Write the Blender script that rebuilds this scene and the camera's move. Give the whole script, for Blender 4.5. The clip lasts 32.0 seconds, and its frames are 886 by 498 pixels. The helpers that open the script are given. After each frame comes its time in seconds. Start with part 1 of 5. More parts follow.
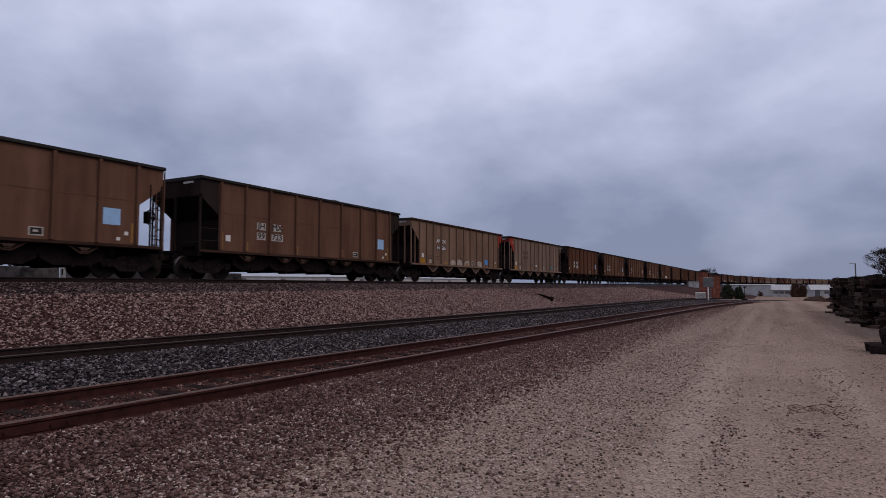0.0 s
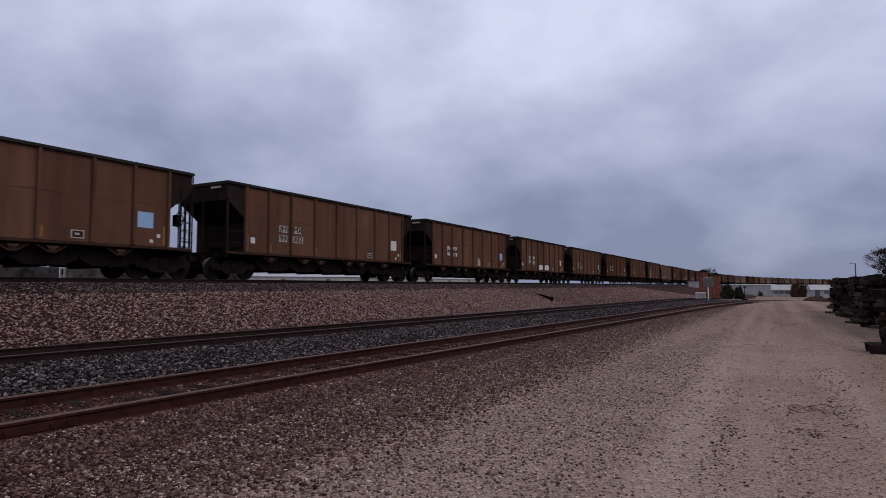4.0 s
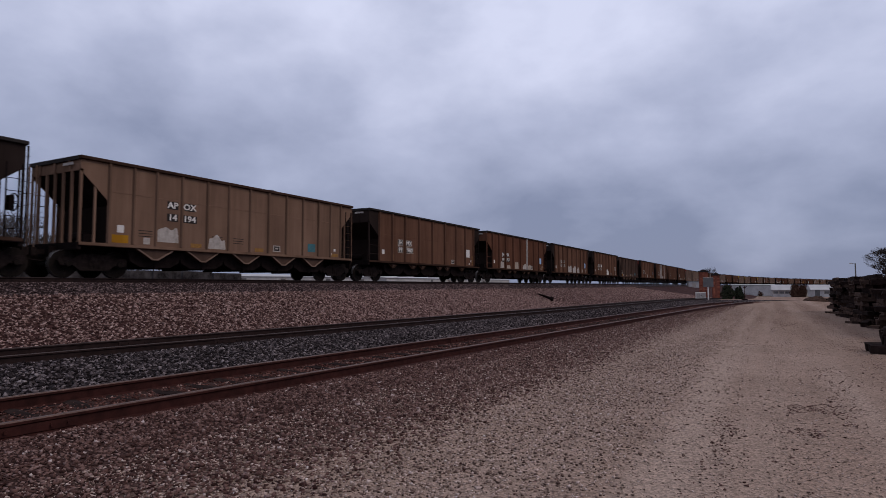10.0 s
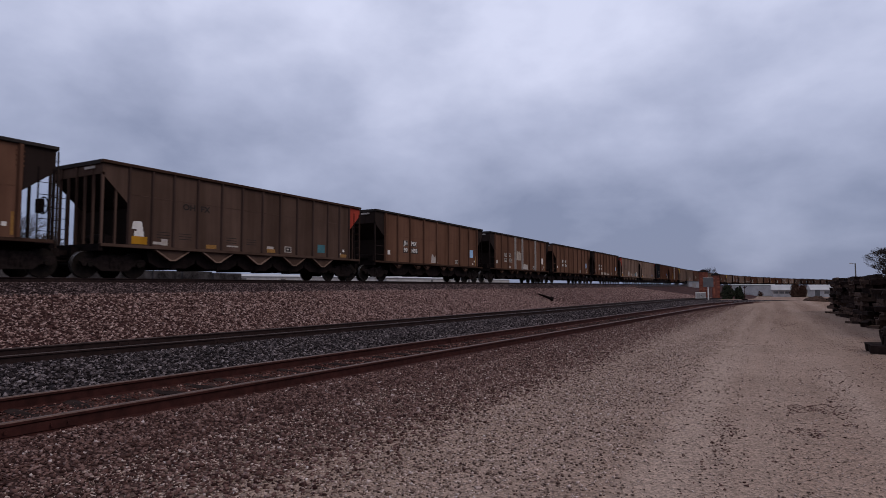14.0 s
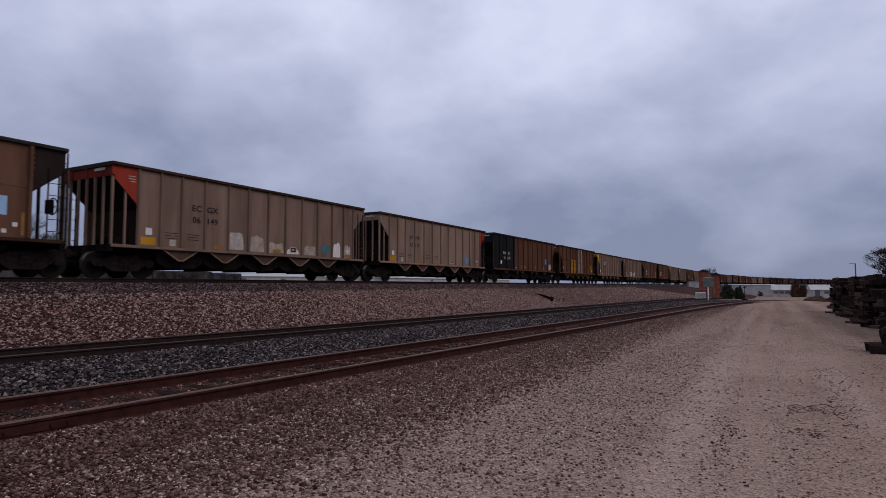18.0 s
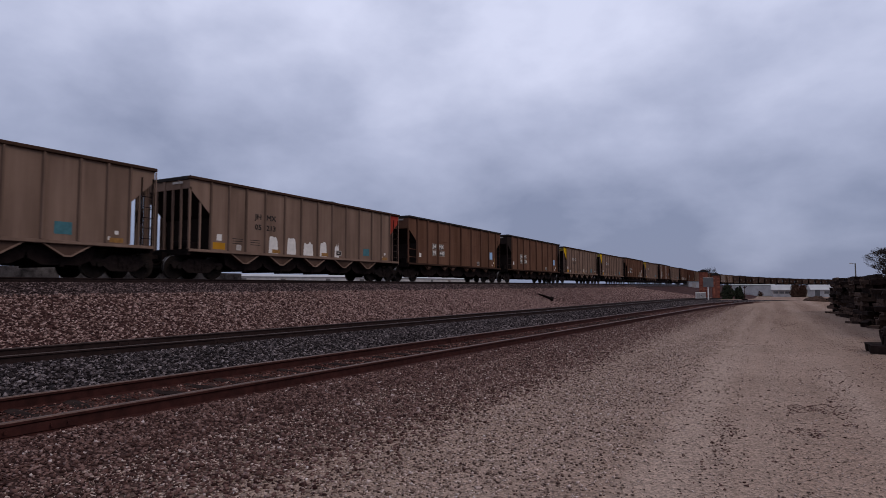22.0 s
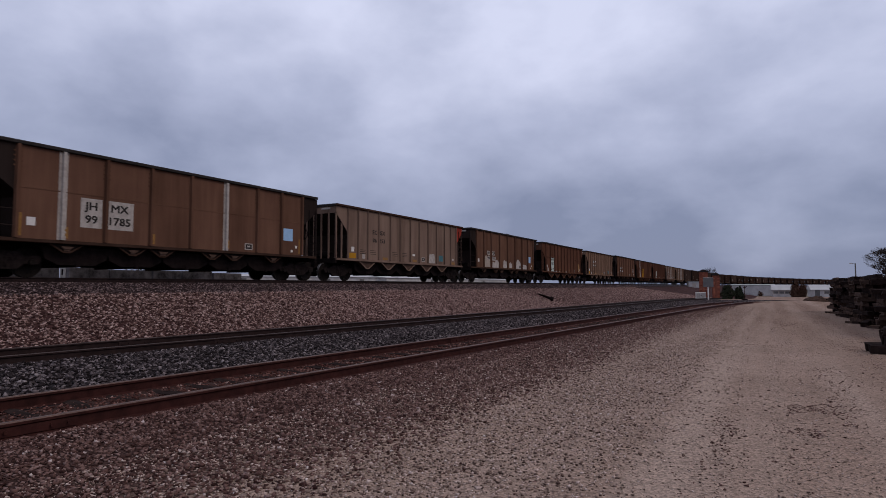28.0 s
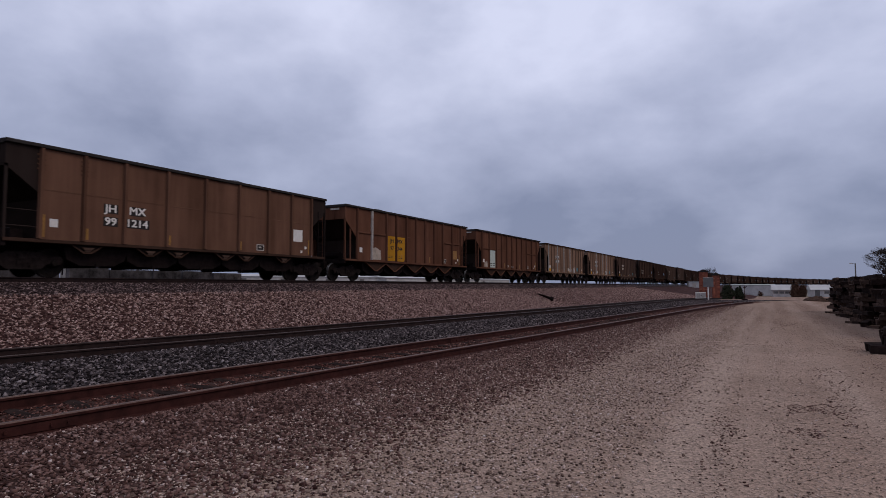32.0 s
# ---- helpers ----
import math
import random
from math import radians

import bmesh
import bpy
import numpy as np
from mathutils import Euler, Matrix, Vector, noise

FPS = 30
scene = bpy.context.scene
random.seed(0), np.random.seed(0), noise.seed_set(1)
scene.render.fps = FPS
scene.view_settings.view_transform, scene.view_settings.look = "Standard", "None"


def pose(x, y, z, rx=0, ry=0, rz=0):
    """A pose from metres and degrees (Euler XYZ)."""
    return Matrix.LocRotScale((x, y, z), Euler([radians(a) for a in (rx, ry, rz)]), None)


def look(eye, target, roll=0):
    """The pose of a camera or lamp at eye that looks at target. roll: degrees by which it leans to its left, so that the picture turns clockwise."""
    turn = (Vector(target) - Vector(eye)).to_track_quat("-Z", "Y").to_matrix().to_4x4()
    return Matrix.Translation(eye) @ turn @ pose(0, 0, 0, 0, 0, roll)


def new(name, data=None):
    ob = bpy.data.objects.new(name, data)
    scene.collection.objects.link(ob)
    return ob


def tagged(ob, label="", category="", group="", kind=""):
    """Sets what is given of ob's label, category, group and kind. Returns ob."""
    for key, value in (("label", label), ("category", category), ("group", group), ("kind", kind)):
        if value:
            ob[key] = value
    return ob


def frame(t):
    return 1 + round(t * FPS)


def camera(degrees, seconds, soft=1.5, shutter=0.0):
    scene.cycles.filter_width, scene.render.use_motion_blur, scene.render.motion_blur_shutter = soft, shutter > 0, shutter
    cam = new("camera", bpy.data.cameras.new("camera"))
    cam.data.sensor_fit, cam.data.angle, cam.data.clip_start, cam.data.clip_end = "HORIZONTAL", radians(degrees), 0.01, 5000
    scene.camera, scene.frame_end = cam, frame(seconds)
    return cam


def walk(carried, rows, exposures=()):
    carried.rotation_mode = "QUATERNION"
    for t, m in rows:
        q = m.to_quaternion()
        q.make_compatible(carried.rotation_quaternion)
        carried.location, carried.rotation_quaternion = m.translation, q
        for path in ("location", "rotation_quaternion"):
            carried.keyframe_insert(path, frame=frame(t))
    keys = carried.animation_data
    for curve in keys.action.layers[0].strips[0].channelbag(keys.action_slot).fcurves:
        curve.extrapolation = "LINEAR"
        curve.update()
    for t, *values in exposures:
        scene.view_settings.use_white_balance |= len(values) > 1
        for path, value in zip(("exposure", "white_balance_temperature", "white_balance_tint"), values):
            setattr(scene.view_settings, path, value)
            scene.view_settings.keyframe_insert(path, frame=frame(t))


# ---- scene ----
cam = camera(73.5, 32.0, soft=0.45, shutter=0.08)
EYE = pose(0, 0, 1.6, 93.515, 0, 28.836)
walk(cam, [(0.0, EYE), (32.0, EYE)])

# ---- world and light: a bright overcast sky ----
SUN_EL, SUN_ROT = radians(48), radians(78)
world = bpy.data.worlds.new("overcast")
scene.world = world
world.use_nodes = True


def build_sky():
    nt = world.node_tree
    nt.nodes.clear()
    n, ln = nt.nodes.new, nt.links.new
    out, bg = n("ShaderNodeOutputWorld"), n("ShaderNodeBackground")
    sky = n("ShaderNodeTexSky")
    sky.sky_type, sky.sun_disc = "NISHITA", False
    sky.sun_elevation, sky.sun_rotation = SUN_EL, SUN_ROT
    tc, mp = n("ShaderNodeTexCoord"), n("ShaderNodeMapping")
    mp.inputs["Scale"].default_value = (1.0, 1.0, 1.7)
    mp.inputs["Location"].default_value = (10.332, -5.609, 5.661)
    ln(tc.outputs["Generated"], mp.inputs["Vector"])
    big, small = n("ShaderNodeTexNoise"), n("ShaderNodeTexNoise")
    for tex, sc, det, ro in ((big, 2.2, 3.0, 0.45), (small, 5.5, 5.0, 0.52)):
        tex.inputs["Scale"].default_value = sc
        tex.inputs["Detail"].default_value = det
        tex.inputs["Roughness"].default_value = ro
        tex.inputs["Distortion"].default_value = 0.1
        ln(mp.outputs["Vector"], tex.inputs["Vector"])
    mx = n("ShaderNodeMix")
    mx.inputs[0].default_value = 0.5
    ln(big.outputs["Fac"], mx.inputs[2])
    ln(small.outputs["Fac"], mx.inputs[3])
    # brighter overhead, duller towards the horizon
    sep, up = n("ShaderNodeSeparateXYZ"), n("ShaderNodeMapRange")
    ln(tc.outputs["Generated"], sep.inputs[0])
    ln(sep.outputs["Z"], up.inputs["Value"])
    up.inputs["From Min"].default_value, up.inputs["From Max"].default_value = 0.0, 0.42
    up.inputs["To Min"].default_value, up.inputs["To Max"].default_value = -0.365, 0.178
    add = n("ShaderNodeMath")
    ln(mx.outputs[0], add.inputs[0])
    ln(up.outputs[0], add.inputs[1])
    ramp = n("ShaderNodeValToRGB")
    ramp.color_ramp.elements[0].position, ramp.color_ramp.elements[1].position = 0.2, 0.76
    ramp.color_ramp.elements[0].color = (0.228, 0.261, 0.395, 1)
    ramp.color_ramp.elements[1].color = (0.70, 0.735, 0.935, 1)
    mid = ramp.color_ramp.elements.new(0.5)
    mid.color = (0.456, 0.494, 0.672, 1)
    ln(add.outputs[0], ramp.inputs[0])
    veil, scale = n("ShaderNodeMix"), n("ShaderNodeMix")
    scale.data_type = veil.data_type = "RGBA"
    scale.blend_type = "MULTIPLY"
    scale.inputs[0].default_value = 1.0
    scale.inputs[7].default_value = (0.09, 0.09, 0.09, 1)
    ln(sky.outputs[0], scale.inputs[6])
    veil.inputs[0].default_value = 0.94
    ln(scale.outputs[2], veil.inputs[6])
    ln(ramp.outputs[0], veil.inputs[7])
    ln(veil.outputs[2], bg.inputs["Color"])
    bg.inputs["Strength"].default_value = 1.0
    ln(bg.outputs[0], out.inputs["Surface"])


build_sky()
sun = new("sun", bpy.data.lights.new("sun", "SUN"))
sun.data.energy, sun.data.angle, sun.data.color = 0.75, radians(30), (1.0, 0.84, 0.68)
sun.matrix_world = look((0, 0, 50), (-20 * math.sin(SUN_ROT), -20 * math.cos(SUN_ROT), 50 - 20 * math.tan(SUN_EL)))
scene.view_settings.exposure = 0.0


# ---- materials ----
def nodes_of(name, rough=0.8, metal=0.0, spec=0.3):
    m = bpy.data.materials.new(name)
    m.use_nodes = True
    nt = m.node_tree
    b = nt.nodes["Principled BSDF"]
    b.inputs["Roughness"].default_value, b.inputs["Metallic"].default_value = rough, metal
    b.inputs["Specular IOR Level"].default_value = spec
    return m, nt, b


def noise_node(nt, scale, detail=4.0, rough=0.55, stretch=None, coord="Object"):
    tc, tex = nt.nodes.new("ShaderNodeTexCoord"), nt.nodes.new("ShaderNodeTexNoise")
    tex.inputs["Scale"].default_value, tex.inputs["Detail"].default_value = scale, detail
    tex.inputs["Roughness"].default_value = rough
    if stretch:
        mp = nt.nodes.new("ShaderNodeMapping")
        mp.inputs["Scale"].default_value = stretch
        nt.links.new(tc.outputs[coord], mp.inputs["Vector"])
        nt.links.new(mp.outputs["Vector"], tex.inputs["Vector"])
    else:
        nt.links.new(tc.outputs[coord], tex.inputs["Vector"])
    return tex


def ramp_node(nt, source, stops):
    r = nt.nodes.new("ShaderNodeValToRGB")
    els = r.color_ramp.elements
    els[0].position, els[0].color = stops[0][0], (*stops[0][1], 1)
    els[1].position, els[1].color = stops[-1][0], (*stops[-1][1], 1)
    for p, c in stops[1:-1]:
        els.new(p).color = (*c, 1)
    nt.links.new(source, r.inputs[0])
    return r


def mix_node(nt, fac, a, b, blend="MIX"):
    m = nt.nodes.new("ShaderNodeMix")
    m.data_type, m.blend_type = "RGBA", blend
    for sock, v in ((m.inputs[0], fac), (m.inputs[6], a), (m.inputs[7], b)):
        if isinstance(v, (int, float)):
            sock.default_value = v
        elif isinstance(v, tuple):
            sock.default_value = (*v, 1)
        else:
            nt.links.new(v, sock)
    return m.outputs[2]


def bump_node(nt, b, height, strength=0.3, dist=0.02):
    bp = nt.nodes.new("ShaderNodeBump")
    bp.inputs["Strength"].default_value, bp.inputs["Distance"].default_value = strength, dist
    nt.links.new(height, bp.inputs["Height"])
    nt.links.new(bp.outputs["Normal"], b.inputs["Normal"])


def painted(name, base, stain, wear, streak=0.4):
    """Weathered paint on steel: broad stains, run-down streaks and fine specks of wear."""
    dust = tuple(c * k for c, k in zip(base, (1.4, 1.42, 1.45)))
    m, nt, b = nodes_of(name, 0.9, 0.0, 0.0)
    broad = noise_node(nt, 0.7, 5.0, 0.6)
    runs = noise_node(nt, 1.6, 5.0, 0.6, (2.2, 2.2, 0.16))
    fine = noise_node(nt, 14.0, 6.0, 0.7)
    wide = noise_node(nt, 1.0, 3.0, 0.55, (0.8, 0.8, 0.13))
    # no two sheets weather alike
    info, shift = nt.nodes.new("ShaderNodeObjectInfo"), nt.nodes.new("ShaderNodeVectorMath")
    shift.operation = "SCALE"
    shift.inputs[0].default_value = (31.0, 57.0, 13.0)
    nt.links.new(info.outputs["Random"], shift.inputs["Scale"])
    for tex in (broad, runs, fine, wide):
        move, link = nt.nodes.new("ShaderNodeVectorMath"), tex.inputs["Vector"].links[0]
        src = link.from_socket
        nt.links.remove(link)
        nt.links.new(src, move.inputs[0])
        nt.links.new(shift.outputs[0], move.inputs[1])
        nt.links.new(move.outputs[0], tex.inputs["Vector"])
    c = mix_node(nt, ramp_node(nt, broad.outputs["Fac"], [(0.35, (0, 0, 0)), (0.7, (1, 1, 1))]).outputs[0], base, stain)
    rr = ramp_node(nt, runs.outputs["Fac"], [(0.42, (0, 0, 0)), (0.72, (streak, streak, streak))])
    c = mix_node(nt, rr.outputs[0], c, dust)
    fr = ramp_node(nt, fine.outputs["Fac"], [(0.62, (0, 0, 0)), (0.8, (0.6, 0.6, 0.6))])
    c = mix_node(nt, fr.outputs[0], c, wear)
    c = mix_node(nt, 1.0, c, ramp_node(nt, wide.outputs["Fac"], [(0.32, (0.76, 0.75, 0.74)), (0.5, (0.98, 0.98, 0.98)), (0.7, (1.18, 1.19, 1.2))]).outputs[0], "MULTIPLY")
    nt.links.new(c, b.inputs["Base Color"])
    bump_node(nt, b, fine.outputs["Fac"], 0.12, 0.01)
    return m


def plain(name, col, rough=0.7, metal=0.0, var=0.35, scale=6.0, spec=0.1):
    m, nt, b = nodes_of(name, rough, metal, spec)
    tex = noise_node(nt, scale, 5.0, 0.65)
    lo, hi = tuple(c * (1 - var) for c in col), tuple(min(1, c * (1 + var)) for c in col)
    nt.links.new(ramp_node(nt, tex.outputs["Fac"], [(0.3, lo), (0.7, hi)]).outputs[0], b.inputs["Base Color"])
    bump_node(nt, b, tex.outputs["Fac"], 0.15, 0.01)
    return m


M = {
    "brown": painted("brown_paint", (0.124, 0.0625, 0.0405), (0.096, 0.048, 0.032), (0.045, 0.025, 0.019)),
    "rust_brown": painted("rust_brown_paint", (0.108, 0.048, 0.03), (0.08, 0.036, 0.024), (0.038, 0.021, 0.016)),
    "dark_brown": painted("dark_brown_paint", (0.05, 0.028, 0.02), (0.036, 0.021, 0.0155), (0.022, 0.013, 0.0105), streak=0.3),
    # dark end paint; on slope sheets and hopper bottoms its darkness stands for shade
    "end_dark": painted("dark_end_and_shade_paint", (0.027, 0.019, 0.0165), (0.021, 0.0145, 0.013), (0.014, 0.01, 0.009), streak=0.15),
    "tan": painted("tan_aluminium", (0.178, 0.107, 0.073), (0.145, 0.086, 0.06), (0.085, 0.052, 0.036)),
    "pale_tan": painted("pale_tan_aluminium", (0.225, 0.15, 0.112), (0.188, 0.124, 0.094), (0.11, 0.072, 0.055)),
    "grey_tan": painted("grey_tan_aluminium", (0.188, 0.123, 0.092), (0.154, 0.1, 0.076), (0.08, 0.052, 0.04)),
    "dull_tan": painted("dull_brown_aluminium", (0.08, 0.049, 0.037), (0.062, 0.038, 0.029), (0.048, 0.03, 0.023)),
    "black": painted("black_paint", (0.018, 0.018, 0.02), (0.014, 0.014, 0.016), (0.03, 0.025, 0.02), streak=0.1),
    "red": painted("red_paint", (0.3, 0.045, 0.03), (0.22, 0.035, 0.025), (0.1, 0.04, 0.03), streak=0.3),
    "yellow": painted("yellow_paint", (0.55, 0.33, 0.012), (0.42, 0.25, 0.012), (0.2, 0.13, 0.03), streak=0.25),
    "orange_panel": painted("faded_orange_yellow_paint", (0.42, 0.2, 0.02), (0.34, 0.16, 0.018), (0.2, 0.1, 0.02), streak=0.25),
    "dirty_yellow": painted("dirty_yellow_paint", (0.26, 0.18, 0.03), (0.14, 0.1, 0.035), (0.06, 0.05, 0.03), streak=0.3),
    "dirty_red": painted("dirty_red_paint", (0.16, 0.03, 0.022), (0.1, 0.025, 0.02), (0.04, 0.025, 0.02), streak=0.3),
    "chord": painted("top_chord_paint", (0.035, 0.03, 0.028), (0.028, 0.024, 0.022), (0.05, 0.04, 0.03), streak=0.2),
    # underframe, trucks, wheels: grime, plus the shade beneath the cars put into near-black colours
    "under": plain("grimy_shaded_underframe_steel", (0.0125, 0.0085, 0.008), 0.95, 0.0, 0.4, 6.0, 0.03),
    "truck": plain("oily_shaded_cast_steel", (0.0165, 0.0115, 0.0105), 0.95, 0.0, 0.5, 9.0, 0.04),
    "wheel": plain("worn_shaded_wheel_steel", (0.012, 0.0085, 0.007), 0.8, 0.0, 0.5, 9.0, 0.08),
    "tread": plain("polished_wheel_tread", (0.17, 0.155, 0.15), 0.35, 0.6, 0.15, 9.0, 0.4),
    "pale_green": plain("pale_green_paint", (0.42, 0.46, 0.41), 0.7, 0.0, 0.15, 4.0),
    "coal": plain("coal", (0.014, 0.014, 0.015), 0.6, 0.0, 0.5, 12.0),
    "white": plain("dirty_white_paint", (0.62, 0.58, 0.54), 0.7, 0.0, 0.12, 5.0),
    "off_white": plain("weathered_white_paint", (0.37, 0.325, 0.29), 0.75, 0.0, 0.25, 5.0),
    "smear": plain("thin_white_smear", (0.33, 0.27, 0.22), 0.8, 0.0, 0.35, 3.0),
    "ink": plain("dark_lettering", (0.025, 0.02, 0.018), 0.7, 0.0, 0.2, 9.0),
    "blue": plain("pale_blue_label", (0.3, 0.46, 0.66), 0.6, 0.0, 0.1, 6.0),
    "strong_blue": plain("strong_blue_label", (0.07, 0.22, 0.5), 0.6, 0.0, 0.12, 6.0),
    "teal": plain("teal_label", (0.05, 0.135, 0.155), 0.6, 0.0, 0.2, 6.0),
    "amber": plain("amber_reflector", (0.24, 0.12, 0.034), 0.5, 0.0, 0.3, 8.0),
    "rail_rust": plain("rusty_rail_steel", (0.036, 0.0112, 0.0088), 0.8, 0.0, 0.45, 7.0),
    "rail_dark": plain("dark_rail_steel", (0.022, 0.0122, 0.0108), 0.8, 0.0, 0.4, 7.0),
    "rail_head": plain("worn_rail_head", (0.1, 0.06, 0.048), 0.5, 0.2, 0.3, 9.0),
    "rail_dull": plain("dull_rail_head", (0.05, 0.036, 0.033), 0.5, 0.2, 0.3, 9.0),
    "timber": plain("weathered_creosote_timber", (0.02, 0.0128, 0.011), 0.95, 0.0, 0.6, 5.0, 0.03),
    "timber_grey": plain("greyed_tie_timber", (0.06, 0.039, 0.031), 0.95, 0.0, 0.6, 5.0, 0.03),
    "earth": plain("dark_rotten_earth", (0.05, 0.03, 0.022), 0.95, 0.0, 0.7, 5.0, 0.03),
    "old_concrete": plain("broken_old_concrete", (0.12, 0.108, 0.108), 0.95, 0.0, 0.85, 2.2, 0.03),
    "concrete": plain("grey_concrete", (0.12, 0.115, 0.115), 0.9, 0.0, 0.3, 1.5),
    "white_wall": plain("white_wall_paint", (0.4, 0.38, 0.375), 0.85, 0.0, 0.25, 0.9),
    "roof_grey": plain("pale_metal_roof", (0.4, 0.39, 0.385), 0.85, 0.0, 0.12, 0.6),
    "brick_core": plain("red_brick_and_mortar", (0.19, 0.068, 0.045), 0.9, 0.0, 0.3, 5.0),
    "bark": plain("bare_branch_bark", (0.06, 0.048, 0.042), 0.9, 0.0, 0.4, 3.0),
}

# body paints darkened for the posts, with their shadow lines put into the colour
for key, base in (("brown", (0.116, 0.058, 0.038)), ("rust_brown", (0.1, 0.045, 0.029)), ("dark_brown", (0.042, 0.024, 0.019)), ("tan", (0.15, 0.09, 0.062)),
                  ("grey_tan", (0.16, 0.104, 0.078)), ("pale_tan", (0.2, 0.133, 0.1)), ("dull_tan", (0.066, 0.041, 0.033))):
    M[key + "_post"] = painted(key + "_post_shaded_paint", base, tuple(c * 0.75 for c in base), tuple(c * 0.4 for c in base))


# ---- mesh helpers ----
class Shape:
    """Gathers boxes, prisms and tubes into one mesh."""

    def __init__(self):
        self.v, self.f, self.smooth = [], [], False

    def add(self, vs, fs):
        k = len(self.v)
        self.v += [tuple(p) for p in vs]
        self.f += [tuple(i + k for i in q) for q in fs]
        return self

    def box(self, x0, x1, y0, y1, z0, z1):
        return self.add([(x, y, z) for x in (x0, x1) for y in (y0, y1) for z in (z0, z1)],
                        [(0, 1, 3, 2), (4, 6, 7, 5), (0, 4, 5, 1), (2, 3, 7, 6), (0, 2, 6, 4), (1, 5, 7, 3)])

    def prism(self, poly, a0, a1, axis="x"):
        """A polygon given in the two other axes, drawn out from a0 to a1 along axis."""
        put = {"x": lambda a, p: (a, p[0], p[1]), "y": lambda a, p: (p[0], a, p[1]), "z": lambda a, p: (p[0], p[1], a)}[axis]
        n = len(poly)
        return self.add([put(a0, p) for p in poly] + [put(a1, p) for p in poly],
                        [tuple(range(n)), tuple(range(2 * n - 1, n - 1, -1))] + [(i, i + n, (i + 1) % n + n, (i + 1) % n) for i in range(n)])

    def tube(self, p, q, r0, r1=None, sides=8):
        p, q = Vector(p), Vector(q)
        r1 = r0 if r1 is None else r1
        w = (q - p).normalized()
        u = w.orthogonal().normalized()
        t = w.cross(u)
        ring = [(math.cos(2 * math.pi * i / sides), math.sin(2 * math.pi * i / sides)) for i in range(sides)]
        vs = [p + (u * c + t * s) * r0 for c, s in ring] + [q + (u * c + t * s) * r1 for c, s in ring]
        return self.add(vs, [tuple(range(sides - 1, -1, -1)), tuple(range(sides, 2 * sides))]
                        + [(i, (i + 1) % sides, (i + 1) % sides + sides, i + sides) for i in range(sides)])

    def mesh(self, name):
        me = bpy.data.meshes.new(name)
        me.from_pydata(self.v, [], self.f)
        bm = bmesh.new()
        bm.from_mesh(me)
        bmesh.ops.recalc_face_normals(bm, faces=bm.faces)
        bm.to_mesh(me)
        bm.free()
        me.update()
        return me


MESHES = {}


def kept(key, maker):
    if key not in MESHES:
        MESHES[key] = maker().mesh(key)
    return MESHES[key]


def part(name, me, material, parent, label="", at=(0, 0, 0)):
    """Links a mesh (or a Shape) as one mesh object under a thing or a part."""
    if isinstance(me, Shape):
        me = me.mesh(name)
    ob = new(name, me)
    if not me.materials:
        me.materials.append(None)
    ob.material_slots[0].link = "OBJECT"
    ob.material_slots[0].material = material
    ob.parent = parent
    ob.location = at
    if label:
        ob["label"] = label
    return ob


def thing(name, label, category, group="", kind="", at=None):
    ob = new(name)
    ob.empty_display_size = 0.2
    if at is not None:
        ob.matrix_basis = at
    return tagged(ob, label, category, group, kind)


# ---- the lie of the land: s runs along the main track, u to its right ----
MAIN_X, RAIL_Z, BEND, RADIUS = -21.29, 1.86, 175.0, 1080.0


def along(s):
    """Place and heading (degrees to the right of +y) of the main track's centre."""
    if s <= BEND:
        return MAIN_X, s, 0.0
    a = (s - BEND) / RADIUS
    return MAIN_X + RADIUS * (1 - math.cos(a)), BEND + RADIUS * math.sin(a), math.degrees(a)


def near_u(s):
    return 13.89 + 0.08 * s + 0.0045 * max(0.0, min(s, 100) - 40) ** 2


def mid_u(s):
    return 7.54 + 0.095 * min(s, 75) + 0.002 * max(0.0, min(s, 110) - 60) ** 2


def smooth(a, b, x):
    k = min(1, max(0, (x - a) / (b - a)))
    return k * k * (3 - 2 * k)


def line(x, pts):
    if x <= pts[0][0]:
        return pts[0][1]
    for (a, p), (b, q) in zip(pts, pts[1:]):
        if x <= b:
            return p + (q - p) * (x - a) / (b - a)
    return pts[-1][1]


def ground_z(s, u):
    drop = -1.2 * smooth(55, 150, s)
    toe, nu = mid_u(s) - 1.3, near_u(s)
    pts = [(-8, 1.15), (-4.2, 1.2), (-2.3, 1.66), (2.0, 1.66), (3.7, 1.34), (4.0, 1.28), (max(toe, 5.6), 0.14 + drop),
           (nu + 1.1, 0.14 + drop), (nu + 2.6, 0.05 + drop), (nu + 3.6, drop)]
    z = line(u, pts)
    if u > nu + 3:
        z += 0.035 * noise.noise((u * 0.35, s * 0.12, 3.1)) * smooth(nu + 3, nu + 6, u)
    return z


# ---- ground ----
def steps(pairs):
    out = []
    for a, b, d in pairs:
        out += list(np.arange(a, b, d))
    return out + [pairs[-1][1]]


